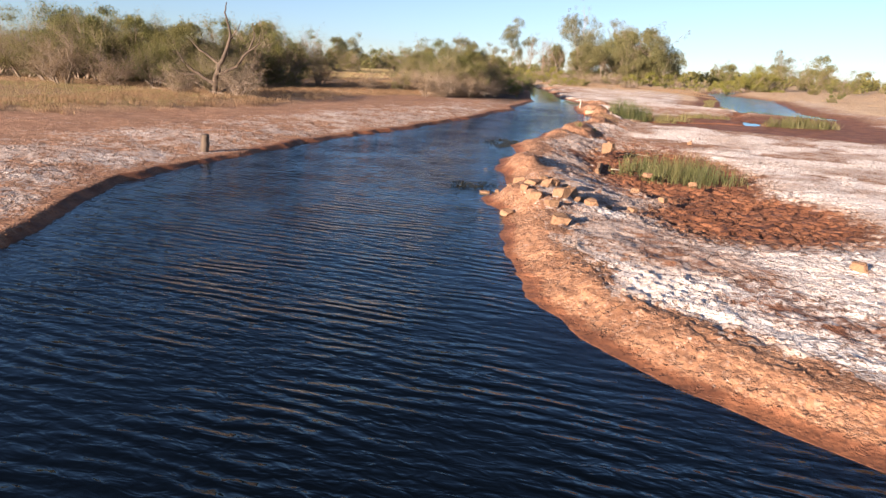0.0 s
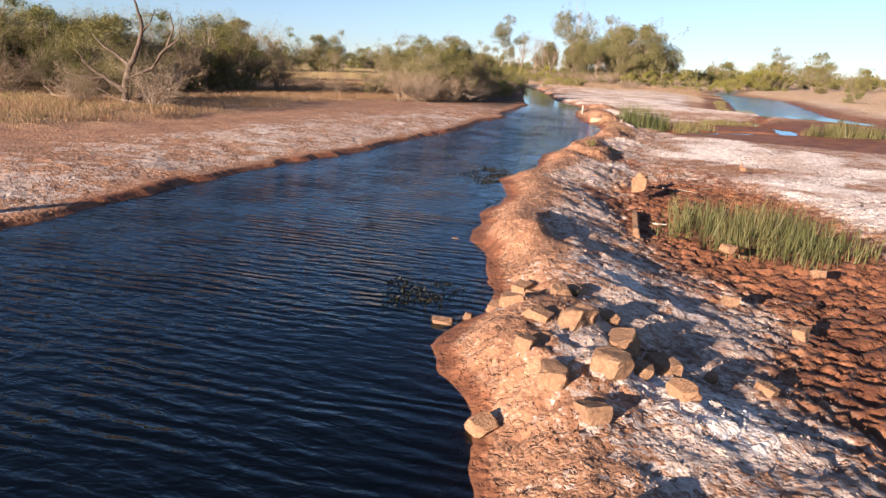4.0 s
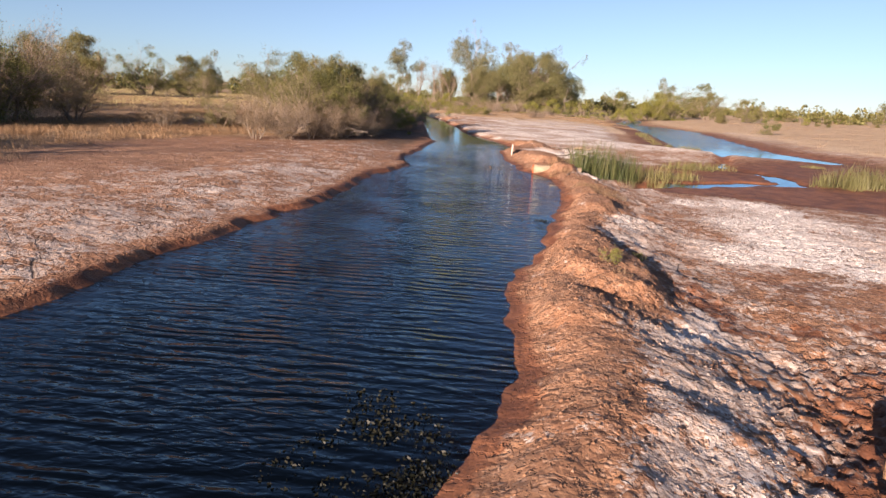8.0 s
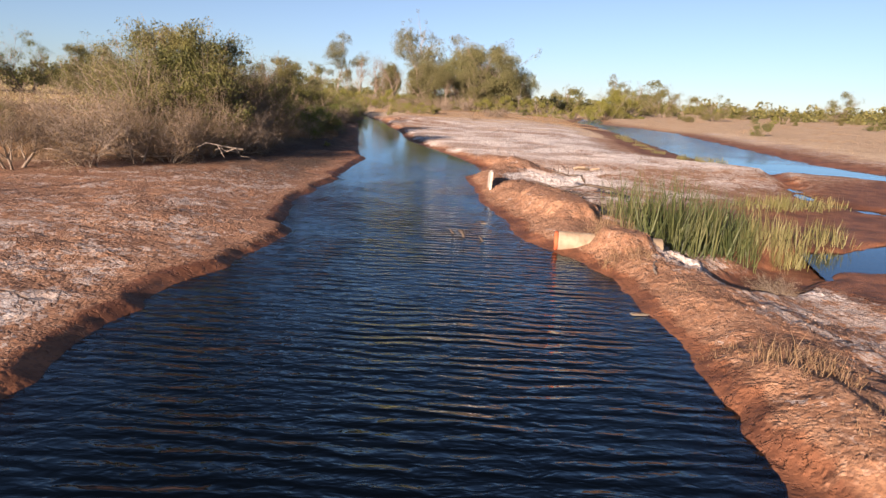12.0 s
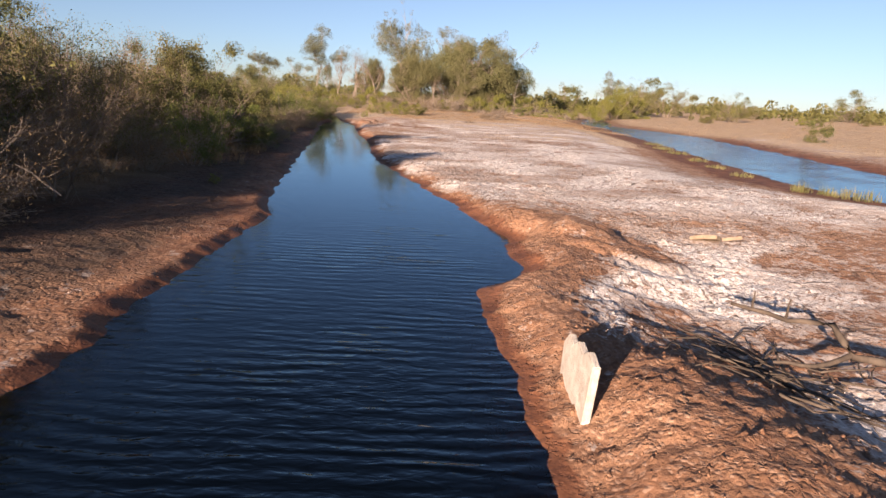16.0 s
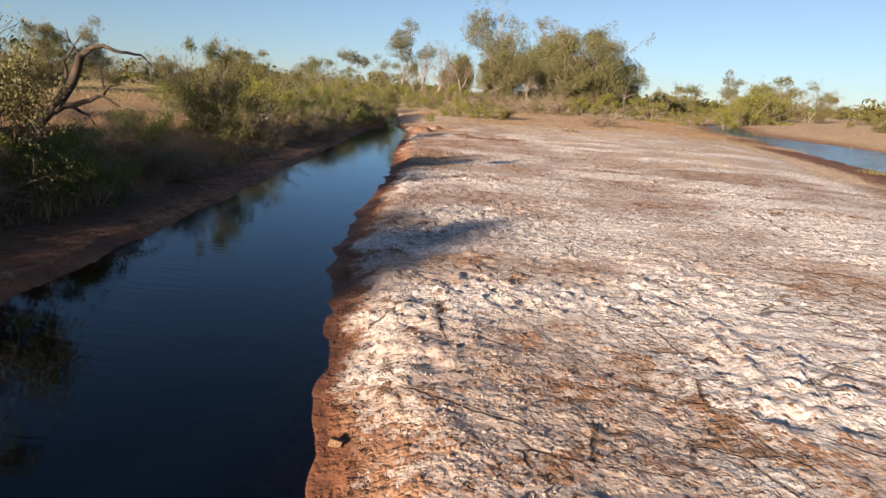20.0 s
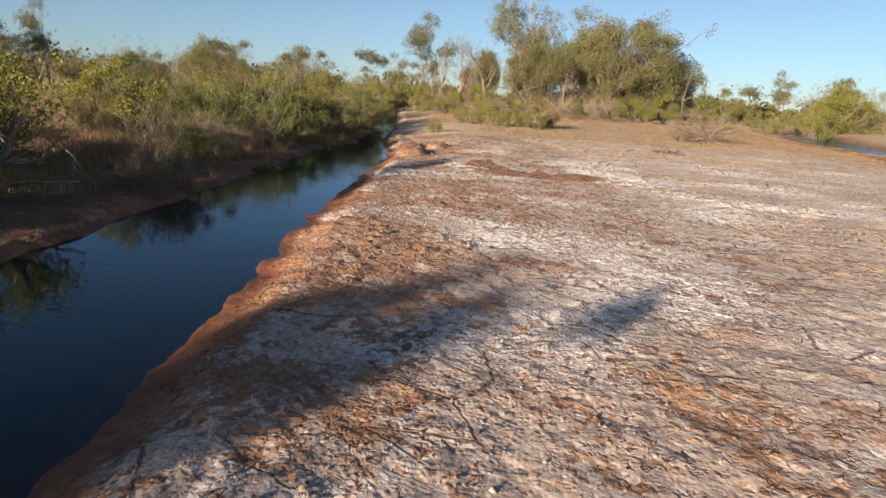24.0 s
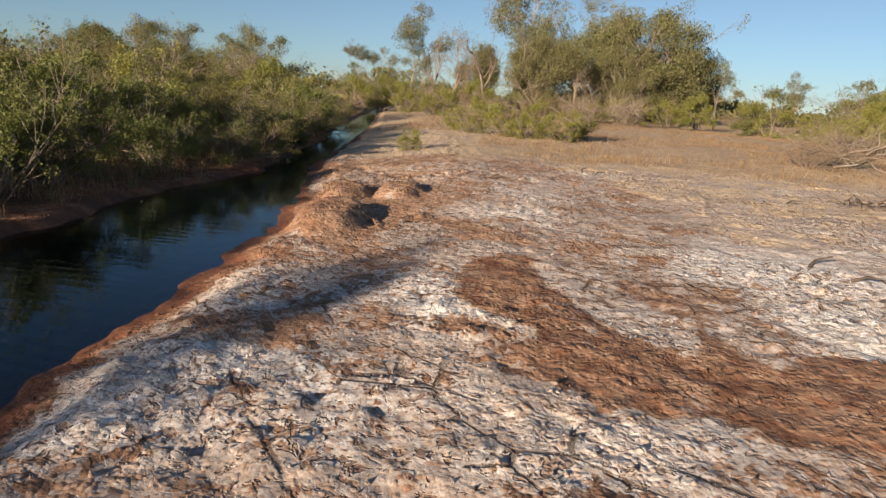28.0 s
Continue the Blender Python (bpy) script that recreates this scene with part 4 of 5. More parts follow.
for kind, x, y, h, v in (("acacia", -19.3, 84.5, 6.2, 0), ("acacia", -16.6, 82.5, 6.0, 1), ("dry_acacia", -13.6, 84.0, 4.6, 0), ("twig_bush", -11.2, 64.2, 2.9, 0), ("twig_bush", -9.4, 65.4, 2.6, 1), ("twig_bush", -8.4, 68.5, 2.4, 2),
                     ("airy_acacia", -11.3, 65.6, 4.5, 0), ("acacia", -9.9, 67.6, 4.1, 2), ("airy_acacia", -8.9, 71.0, 4.3, 1), ("acacia", -12.4, 75.5, 4.0, 0), ("dry_acacia", -9.8, 76.0, 3.9, 1), ("dry_acacia", -11.4, 79.5, 4.3, 2),
                     ("airy_acacia", -12.4, 80.5, 4.2, 2), ("twig_bush", -8.2, 79.5, 2.6, 0), ("acacia", -23.5, 97, 4.4, 1), ("twig_bush", -7.4, 73.6, 1.9, 1), ("acacia", -10.3, 78.2, 3.2, 0), ("leafy_shrub", -7.2, 83.0, 1.6, 0), ("leafy_shrub", -8.5, 81.7, 2.0, 1), ("leafy_shrub", -6.9, 84.6, 1.1, 2), ("twig_bush", -7.0, 86.6, 1.3, 0), ("dense_acacia", -10.4, 67.4, 4.8, 1), ("acacia", -8.9, 80.6, 2.7, 2), ("dry_acacia", -11.6, 59.4, 2.7, 0), ("twig_bush", -10.2, 60.6, 2.5, 0), ("dry_acacia", -9.5, 62.0, 2.9, 1), ("twig_bush", -8.7, 62.6, 2.3, 1), ("dry_acacia", -8.2, 64.4, 2.7, 2), ("twig_bush", -7.5, 66.3, 2.0, 2), ("dry_acacia", -7.3, 69.0, 2.4, 0),
                     ("dry_acacia", -8.0, 72.4, 2.8, 1), ("leafy_shrub", -6.9, 75.6, 2.0, 1), ("leafy_shrub", -7.3, 78.4, 2.3, 0), ("dry_acacia", -7.6, 84.6, 2.0, 2), ("acacia", -9.7, 79.4, 3.0, 1), ("leafy_shrub", -8.6, 85.2, 1.6, 2)):
    plant(kind, x, y, h, v, group="bushes on the left bank")
for kind, x, y, h, v in (("far_green", -11.2, 100.5, 2.6, 0), ("acacia", -16.0, 112, 2.9, 1), ("far_green", -12.6, 107.0, 2.5, 1), ("dense_acacia", -23.4, 131, 4.1, 0), ("acacia", -34.2, 152, 6.4, 1), ("dense_acacia", -25.0, 152, 6.2, 1), ("acacia", -47.0, 131, 6.2, 0),
                     ("acacia", -20.8, 129, 3.7, 2), ("acacia", -17.6, 124, 3.2, 1), ("far_green", -14.0, 121, 2.8, 2), ("acacia", -20.0, 140, 5.6, 0), ("far_green", -17.0, 136, 3.4, 0), ("acacia", -28.0, 138, 4.6, 1)):
    plant(kind, x, y, h, v, group="bushes further up the left bank")
for kind, x, y, h, v in (("leafy_shrub", -10.9, 97.2, 2.1, 0), ("acacia", -9.0, 95.2, 2.5, 2), ("leafy_shrub", -8.2, 102.8, 1.3, 1), ("leafy_shrub", -9.3, 109.9, 1.8, 0), ("leafy_shrub", -9.9, 111.6, 2.0, 1), ("leafy_shrub", -11.0, 109.0, 2.1, 2), ("leafy_shrub", -10.4, 117.2, 1.7, 1),
                     ("leafy_shrub", -10.7, 120.6, 1.5, 2), ("green_bush", -10.2, 121.5, 1.4, 0), ("leafy_shrub", -6.6, 83.4, 1.4, 2), ("twig_bush", -7.2, 87.6, 1.3, 2), ("twig_bush", -8.0, 96.2, 1.4, 1), ("leafy_shrub", -12.0, 113.5, 2.6, 0),
                     ("leafy_shrub", -15.4, 102, 2.4, 1), ("twig_bush", -9.4, 106.0, 1.6, 0), ("green_bush", -11.6, 127, 1.9, 1), ("leafy_shrub", -11.6, 116.0, 2.4, 2)):
    plant(kind, x, y, h, v, group="shrubs along the water")
for n in range(22):
    y = 112 + 26 * n / 22 + plant_rng.uniform(-0.8, 0.8)
    x = float(along(LEFT, y)) - plant_rng.uniform(4.0, 13.0)
    plant(plant_rng.choice(("acacia", "leafy_shrub", "far_green", "dense_acacia", "acacia")), x, y, plant_rng.uniform(1.8, 2.9), None, group="bushes further up the left bank")
for n in range(26):
    y = 84 + 44 * n / 26 + plant_rng.uniform(-0.6, 0.6)
    near = 1.5 if y < 103 else 0.35
    x = float(along(LEFT, y)) - plant_rng.uniform(near, near + 1.7) - 2.6 * plant_rng.random() ** 2
    kind = plant_rng.choice(("leafy_shrub", "leafy_shrub", "twig_bush", "green_bush", "leafy_shrub"))
    plant(kind, x, y, plant_rng.uniform(0.8, 1.7) * (1.25 if x < float(along(LEFT, y)) - 3 else 0.9), None, group="shrubs along the water")
for n in range(26):
    y = 106 + 29 * n / 26 + plant_rng.uniform(-0.6, 0.6)
    x = float(along(LEFT, y)) - 2.4 - 5.5 * plant_rng.random()
    plant(plant_rng.choice(("acacia", "leafy_shrub", "acacia", "far_green")), x, y, plant_rng.uniform(1.2, 2.1), None, group="shrubs along the water")
for n in range(14):
    y = 62 + 21 * n / 14 + plant_rng.uniform(-0.8, 0.8)
    x = min(float(along(GRASS_L, y)), float(along(LEFT, y)) - 4.5) - plant_rng.uniform(0.8, 6.0)
    plant(plant_rng.choice(("dry_acacia", "twig_bush", "airy_acacia", "dry_acacia", "acacia")), x, y, plant_rng.uniform(2.2, 3.8), None, group="bushes on the left bank")
for n in range(22):
    y = 38 + 34 * plant_rng.random()
    x = -20 - 30 * plant_rng.random() - 0.25 * (y - 38)
    plant(plant_rng.choice(("dry_acacia", "twig_bush", "airy_acacia", "acacia")), x, y, plant_rng.uniform(2.4, 5.2), None, group="trees of the left terrace")
plant("dense_acacia", -9.0, 80.4, 2.9, 0, wide=0.9, group="bushes on the left bank")
for x, y, h, w in ((-10.2, 95.4, 4.0, 0.55), (-8.6, 81.9, 4.6, 0.75), (-9.5, 81.1, 4.4, 0.75)):
    plant("dense_acacia", x, y, h, 1, wide=w, group="bushes on the left bank")
for x, y, h in ((-7.1, 86.9, 1.5), (-9.2, 88.3, 1.6), (-8.2, 84.6, 1.4), (-9.0, 102.4, 1.6), (-7.6, 100.9, 1.2)):
    plant("twig_bush", x, y, h, None, group="shrubs along the water")
for kind, x, y, h, w in (("dense_acacia", -62, 122, 10.0, 0.9), ("dense_acacia", -69, 124, 9.0, 1.0), ("acacia", -60, 137, 9.6, 0.8), ("dense_acacia", -57, 146, 8.4, 0.9), ("gum", -54, 152, 9.0, 0.8), ("acacia", -47, 158, 6.6, 1.0), ("gum", -44, 170, 8.6, 0.9), ("dense_acacia", -38, 160, 7.4, 1.0), ("acacia", -74, 140, 9.5, 1.0)):
    plant(kind, x, y, h, None, wide=w, group="trees behind the meadow")
# overhanging the water upstream
for n, (y, off, h) in enumerate(((111.5, 1.5, 1.5), (114.6, 1.2, 1.7), (116.4, 0.7, 1.5), (118.2, 0.9, 2.1), (119.8, 0.5, 1.7), (121.6, 0.8, 2.4), (123.4, 0.4, 1.9), (125.4, 0.7, 2.5), (127.5, 0.3, 2.0), (130.0, 0.6, 2.6), (133.0, 0.4, 2.4))):
    plant(("dense_acacia", "leafy_shrub", "acacia")[n % 3], float(along(LEFT, y)) - off, y, h, None, group="shrubs along the water")
# the thicket of the terrace
for n, (x, y, h) in enumerate(((-24.5, 50.5, 4.4), (-27.0, 48.0, 4.8), (-30.0, 51.0, 5.0), (-32.5, 50.0, 4.6), (-35.0, 47.0, 5.2), (-38.5, 48.5, 5.4), (-42.0, 47.5, 5.2), (-26.0, 45.5, 3.2), (-34.5, 43.5, 3.8), (-40.0, 44.0, 4.4))):
    plant(("dry_acacia", "dense_acacia", "airy_acacia")[n % 3], x, y, h, None, group="trees of the left terrace")
# at the head of the salt bar
for kind, x, y, h, v in (("green_bush", -5.5, 121.2, 0.85, 0), ("green_bush", -4.4, 131.0, 1.7, 1), ("green_bush", -3.0, 130.0, 2.0, 2), ("green_bush", -1.7, 129.4, 1.9, 0), ("green_bush", -0.4, 129.0, 1.6, 1), ("green_bush", 0.4, 130.4, 1.3, 2), ("green_bush", -5.8, 133.5, 1.3, 1), ("twig_bush", 8.6, 124.5, 1.9, 0),
                     ("twig_bush", 7.0, 123.2, 1.5, 2), ("twig_bush", 1.6, 152, 3.2, 1), ("twig_bush", 6.0, 158, 3.6, 0), ("green_bush", -9.0, 150, 3.0, 2), ("green_bush", -13.0, 158, 3.4, 0), ("far_green", -17.5, 165, 4.0, 1)):
    plant(kind, x, y, h, v, group="bushes at the head of the bar")
for n in range(30):
    x = -22 + 50 * n / 30 + plant_rng.uniform(-1, 1)
    y = 168 + plant_rng.uniform(-10, 16) + 0.2 * abs(x)
    plant(plant_rng.choice(("far_green", "far_bush", "twig_bush", "dry_acacia", "far_green")), x, y, plant_rng.uniform(1.8, 4.2), None, group="undergrowth below the big trees")
for n in range(34):
    a = plant_rng.uniform(0.18, 0.75)
    d = plant_rng.uniform(120, 250)
    plant(plant_rng.choice(("far_green", "far_bush", "far_bush", "acacia")), 10 + d * math.sin(a), 40 + d * math.cos(a), plant_rng.uniform(1.6, 4.0) * d / 170, None, group="bushes right of the stream")
for n in range(26):
    a = plant_rng.uniform(-0.75, -0.12)
    d = plant_rng.uniform(150, 260)
    plant(plant_rng.choice(("acacia", "far_bush", "acacia", "gum")), d * math.sin(a), 20 + d * math.cos(a), plant_rng.uniform(4.5, 8.5) * d / 190, None, group="trees behind the meadow")
# right of the side stream
for kind, x, y, h, v in (("far_bush", 37.4, 113, 2.4, 0), ("far_green", 31.0, 165, 3.4, 0), ("far_green", 36.5, 182, 4.6, 1), ("far_green", 43.6, 190, 7.6, 1), ("far_green", 41.2, 187, 6.2, 0), ("far_green", 46.4, 192, 6.6, 2), ("acacia", 58.5, 170, 6.0, 0), ("acacia", 50.0, 205, 8.4, 1), ("acacia", 59.6, 232, 11.5, 2),
                     ("acacia", 66.0, 220, 9.8, 0), ("gum", 81.5, 318, 16.0, 2), ("far_bush", 90.4, 300, 14.0, 2), ("far_bush", 54.0, 300, 10.4, 0), ("far_green", 27.0, 190, 3.4, 2), ("far_green", 30.1, 175, 3.2, 0), ("far_bush", 41.5, 230, 8.6, 1),
                     ("acacia", 145, 262, 12.0, 1), ("far_bush", 110, 300, 9.0, 1)):
    plant(kind, x, y, h, v, group="bushes right of the stream")


# woods along the horizon
def far_woods():
    rng = np.random.default_rng(23)
    centres, sizes = [], []
    for _ in range(900):
        a = rng.uniform(-1.15, 1.25)
        d = rng.uniform(210, 520) if rng.random() < 0.5 else rng.uniform(420, 900)
        x, y = math.sin(a) * d, 20 + math.cos(a) * d
        if -0.10 < a < 0.13 and d < 330:
            continue
        h = rng.uniform(3.5, 9.0) * (1 if x < 30 else 0.75) * (1 if d < 420 else 1.15)
        for _ in range(6):
            centres.append((x + rng.normal(0, h * 0.35), y + rng.normal(0, h * 0.35), h * rng.uniform(0.3, 0.82)))
    mesh = foliage("far_woods", centres, 26, 2.1, 1.0, ACACIA_LEAF, 3, 0.55, 0.0, 0.75)
    tagged(new("far_woods", mesh), "distant low olive scrub along the horizon", "woodland", kind="stuff")


far_woods()


# ---- grass ----
def grass(name, count, area, tall, material, label, seed, test, tuft=14, spread=0.10, width=0.012):
    """Tufts of dry grass over a part of the plan where test says so."""
    rng = np.random.default_rng(seed)
    x, y = rng.uniform(area[0], area[1], count), rng.uniform(area[2], area[3], count)
    ok = test(x, y)
    x, y = x[ok], y[ok]
    x, y = np.repeat(x, tuft) + rng.normal(0, spread, len(x) * tuft), np.repeat(y, tuft) + rng.normal(0, spread, len(y) * tuft)
    z = land(x, y)[0] - 0.02
    way = rng.normal(0, 0.28, (len(x), 3))
    way[:, 2] = 1
    way /= np.linalg.norm(way, axis=1)[:, None]
    mesh = blades(name, np.stack([x, y, z], -1), way, tall * rng.uniform(0.45, 1.2, len(x)), width * rng.uniform(0.6, 1.5, len(x)), material, 0.5, seed)
    tagged(new(name, mesh), label, "grass", kind="stuff")


def left_terrace(x, y):
    rng = np.random.default_rng(int(abs(x[0]) * 1000))
    return (along(GRASS_L, y) - x + 3.5 * (fbm(x * 0.5, y * 0.5, 3, 12) - 0.5) > 0) & (rng.random(len(x)) < 0.35 + fbm(x * 0.2, y * 0.2, 3, 90))


def head_of_bar(x, y):
    return (land(x, y)[3] > 0.35) & (fbm(x * 0.35, y * 0.35, 3, 91) > 0.42)


grass("dry_grass_near", 9000, (-24, -6, 22, 92), 0.30, STRAW, "dry straw-coloured grass tufts on the terrace", 1, left_terrace, 16, 0.16, 0.011)
grass("dry_grass_terrace", 10000, (-60, -12, 26, 130), 0.27, STRAW, "tall dry grass under the bushes", 2, left_terrace, 15, 0.45, 0.010)
grass("green_grass_terrace", 1300, (-34, -17, 28, 42), 0.2, GREEN_GRASS, "half-green grass along the terrace edge", 3, left_terrace, 14, 0.22, 0.014)
grass("dry_grass_upstream", 3600, (-20, -8, 84, 135), 0.30, STRAW, "dry grass between the shrubs upstream", 4, left_terrace, 14, 0.12, 0.010)
grass("dry_grass_bar", 5200, (-9, 24, 117, 170), 0.20, STRAW, "pale dry grass at the head of the bar", 5, head_of_bar, 16, 0.16, 0.012)
grass("dry_grass_plain", 8000, (26, 150, 60, 260), 0.17, STRAW, "sparse dry grass on the plain", 6, head_of_bar, 9, 0.5, 0.035)
grass("dry_grass_meadow", 12000, (-160, -30, 70, 260), 0.36, MEADOW, "open yellow meadow of dry grass", 7, left_terrace, 8, 0.5, 0.04)


def left_brink(x, y):
    edge = along(LEFT, y) - x
    return (edge > np.where(y > 101, 0.3, 1.0)) & (edge < 5.0) & (fbm(x * 0.9, y * 0.9, 3, 92) > 0.52 - 0.05 * (edge - 1) - 0.08 * (y > 101))


grass("tussocks_upstream", 2600, (-15, -4.6, 76, 130), 0.42, STRAW, "rusty dry tussocks on the shaded bank", 8, left_brink, 22, 0.09, 0.010)
grass("green_tussocks_upstream", 1000, (-15, -5, 88, 130), 0.34, GREEN_GRASS, "green tussocks between the bank shrubs", 9, left_brink, 22, 0.08, 0.010)


# ---- reeds and water plants ----
def reeds(name, spots, tall, material, label, seed, width=0.016, lean=0.16, bend=0.35, per=90):
    """Stands of upright reeds: spots of x, y, radius, share of the full height."""
    rng = np.random.default_rng(seed)
    roots, heights = [], []
    for cx, cy, r, share in spots:
        n = int(per * r * r * 3.1) + 12
        a, d = rng.uniform(0, 2 * math.pi, n), r * np.sqrt(rng.random(n)) * (0.8 + 0.4 * rng.random(n))
        x, y = cx + d * np.cos(a), cy + d * np.sin(a)
        roots.append(np.stack([x, y, land(x, y)[0] - 0.04], -1))
        heights.append(tall * share * rng.uniform(0.45, 1.1, n) * (1 - 0.35 * (d / r) ** 2))
    roots, heights = np.concatenate(roots), np.concatenate(heights)
    way = rng.normal(0, lean, (len(roots), 3))
    way[:, 2] = 1
    way /= np.linalg.norm(way, axis=1)[:, None]
    mesh = blades(name, roots, way, heights, width * rng.uniform(0.6, 1.4, len(roots)), material, bend, seed)
    tagged(new(name, mesh), label, "reeds", kind="stuff")


reeds("reeds_hollow", ((4.4, 28.4, 0.8, 0.9), (5.1, 29.4, 1.0, 1.0), (5.9, 28.5, 1.1, 1.0), (6.8, 28.2, 1.0, 0.9), (5.2, 27.6, 0.7, 0.85), (6.2, 30.0, 0.9, 0.95), (4.5, 30.4, 0.6, 0.8), (6.0, 27.2, 0.6, 0.8)),
      1.0, REED, "green and straw-coloured reeds standing in the muddy hollow", 11, 0.015)
reeds("reeds_tall", ((4.6, 54.9, 0.6, 0.95), (5.2, 55.2, 0.8, 1.05), (4.4, 56.0, 0.6, 1.0), (6.0, 55.3, 0.8, 0.9), (4.3, 57.0, 0.5, 0.8), (6.3, 56.4, 0.8, 0.85), (5.3, 56.3, 0.8, 1.0)), 1.75, REED, "tall dense green bulrushes beside the ridge", 12, 0.02)
reeds("reeds_yellow", ((7.1, 55.6, 0.7, 0.95), (8.0, 55.9, 0.8, 0.9), (9.2, 57.0, 0.7, 0.8), (8.0, 57.4, 0.8, 0.9), (10.4, 61.8, 0.9, 0.7), (11.6, 62.2, 0.9, 0.7), (12.9, 62.6, 0.7, 0.6)), 0.95, GREEN_GRASS, "yellowish marsh grass at the edge of the mud", 13, 0.016)
reeds("reeds_far", ((16.0, 57.0, 1.0, 0.9), (17.2, 57.8, 1.2, 1.1), (18.4, 57.8, 1.1, 1.0), (19.5, 58.2, 0.8, 0.8)), 1.25, REED, "clump of green bulrushes on the mud flat", 14, 0.022)
reeds("reeds_stream", ((15.3, 79.2, 0.8, 0.9), (16.2, 78.0, 0.8, 1.0), (15.3, 84.6, 0.6, 0.6), (15.9, 88.2, 0.6, 0.5), (16.6, 92, 0.7, 0.6), (17.4, 97, 0.8, 0.6), (18.0, 101, 0.8, 0.7), (19.2, 106, 0.8, 0.6), (20.2, 67.5, 0.7, 0.5)), 0.62, GREEN_GRASS, "low green sedge along the side stream", 15, 0.02)
reeds("sedge_ridge", ((3.0, 52.6, 0.4, 1.3), (2.8, 53.9, 0.35, 1.4), (3.3, 54.3, 0.4, 1.4), (3.4, 48.2, 0.5, 1.2), (3.9, 47.0, 0.5, 1.2), (3.4, 51.0, 0.3, 0.5), (3.3, 46.8, 0.4, 0.5), (3.0, 48.8, 0.35, 0.45), (3.7, 45.6, 0.4, 0.5), (2.2, 37.6, 0.2, 0.5), (1.9, 21.2, 0.3, 0.4), (2.3, 20.6, 0.3, 0.4), (0.6, 21.9, 0.12, 0.7)), 0.34, STRAW, "thin dry grass on the earth ridge", 16, 0.006, 0.4, 0.7, 380)


def weeds():
    rng = np.random.default_rng(31)
    centres = []
    for cx, cy, r, n in ((-0.2, 32.6, 0.7, 46), (-0.45, 31.6, 0.5, 20), (-0.8, 33.4, 0.5, 16), (0.0, 22.6, 0.5, 16), (-0.9, 32.0, 0.9, 18), (1.9, 43.4, 0.5, 16)):
        for _ in range(n):
            x, y = rng.normal(cx, r * 0.5), rng.normal(cy, r * 0.5)
            if x < float(right_x(np.array([y]))[0]) - 0.05:
                centres.append((x, y, -0.004))
    mesh = foliage("water_weed", centres, 46, 0.20, 0.045, WEED, 4, 0.6, 0.0, 0.08)
    tagged(new("water_weed", mesh), "dark matted water weed at the surface near the bank", "water weed", kind="stuff")


weeds()
for x, y, n, seed in ((-7.7, 105.4, 14, 51), (-7.9, 106.0, 8, 52)):
    patch_rng = np.random.default_rng(seed)
    spots = [(x + patch_rng.normal(0, 0.22), y + patch_rng.normal(0, 0.2), 0.03) for _ in range(n)]
    tagged(new("floating_plant", foliage("floating_plant", spots, 10, 0.09, 0.09, FRESH_LEAF, seed, 0.55, 0.0, 0.35)), "bright green water plant floating at the bank", "water plant", "floating plants", "stuff")
plant("green_bush", -5.4, 73.0, 0.34, 0, "tiny green plant sprouting on the shaded bank")


# ---- stones ----
def stone_mesh(name, seed, material, shape=(1, 1, 0.7), cuts=11, rough=0.07):
    """A broken block: a lump trimmed by a few flat faces."""
    rng = random.Random(seed)
    bm = bmesh.new()
    bmesh.ops.create_icosphere(bm, subdivisions=4, radius=1.0)
    planes = []
    lean = Euler((rng.gauss(0, 0.16), rng.gauss(0, 0.16), 0)).to_matrix()
    for axis in ((1, 0, 0), (-1, 0, 0), (0, 1, 0), (0, -1, 0), (0, 0, 1), (0, 0, -1)):
        planes.append(((lean @ Vector(axis) + Vector((rng.gauss(0, 0.10), rng.gauss(0, 0.10), rng.gauss(0, 0.10)))).normalized(), rng.uniform(0.50, 0.66)))
    for _ in range(cuts):
        d = Vector((rng.gauss(0, 1), rng.gauss(0, 1), rng.gauss(0, 0.7))).normalized()
        planes.append((d, rng.uniform(0.62, 0.86)))
    for v in bm.verts:
        p = v.co.copy()
        for d, far in planes:
            over = p.dot(d) - far
            if over > 0:
                p -= d * over
        p += v.co * rough * (noise.noise(v.co * 1.7 + Vector((seed, 0, 0))) + 0.4 * noise.noise(v.co * 5 + Vector((0, seed, 0))))
        v.co = Vector((p.x * shape[0], p.y * shape[1], p.z * shape[2]))
    mesh = bpy.data.meshes.new(name)
    bm.to_mesh(mesh)
    bm.free()
    mesh.materials.append(material)
    return mesh


def stone(x, y, size, seed, label, material=None, shape=(1, 1, 0.75), sink=0.3, turn=0.0, up=0.0, group="rocks on the ridge"):
    ob = new("rock", stone_mesh("rock", seed, material or ROCK, shape))
    z = max(ground_z(x, y), up)
    ob.matrix_basis = pose(x, y, z + size * shape[2] * (0.6 - sink), 0, 0, turn) @ Matrix.Scale(size * 0.72, 4)
    return tagged(ob, label, "rock", group)


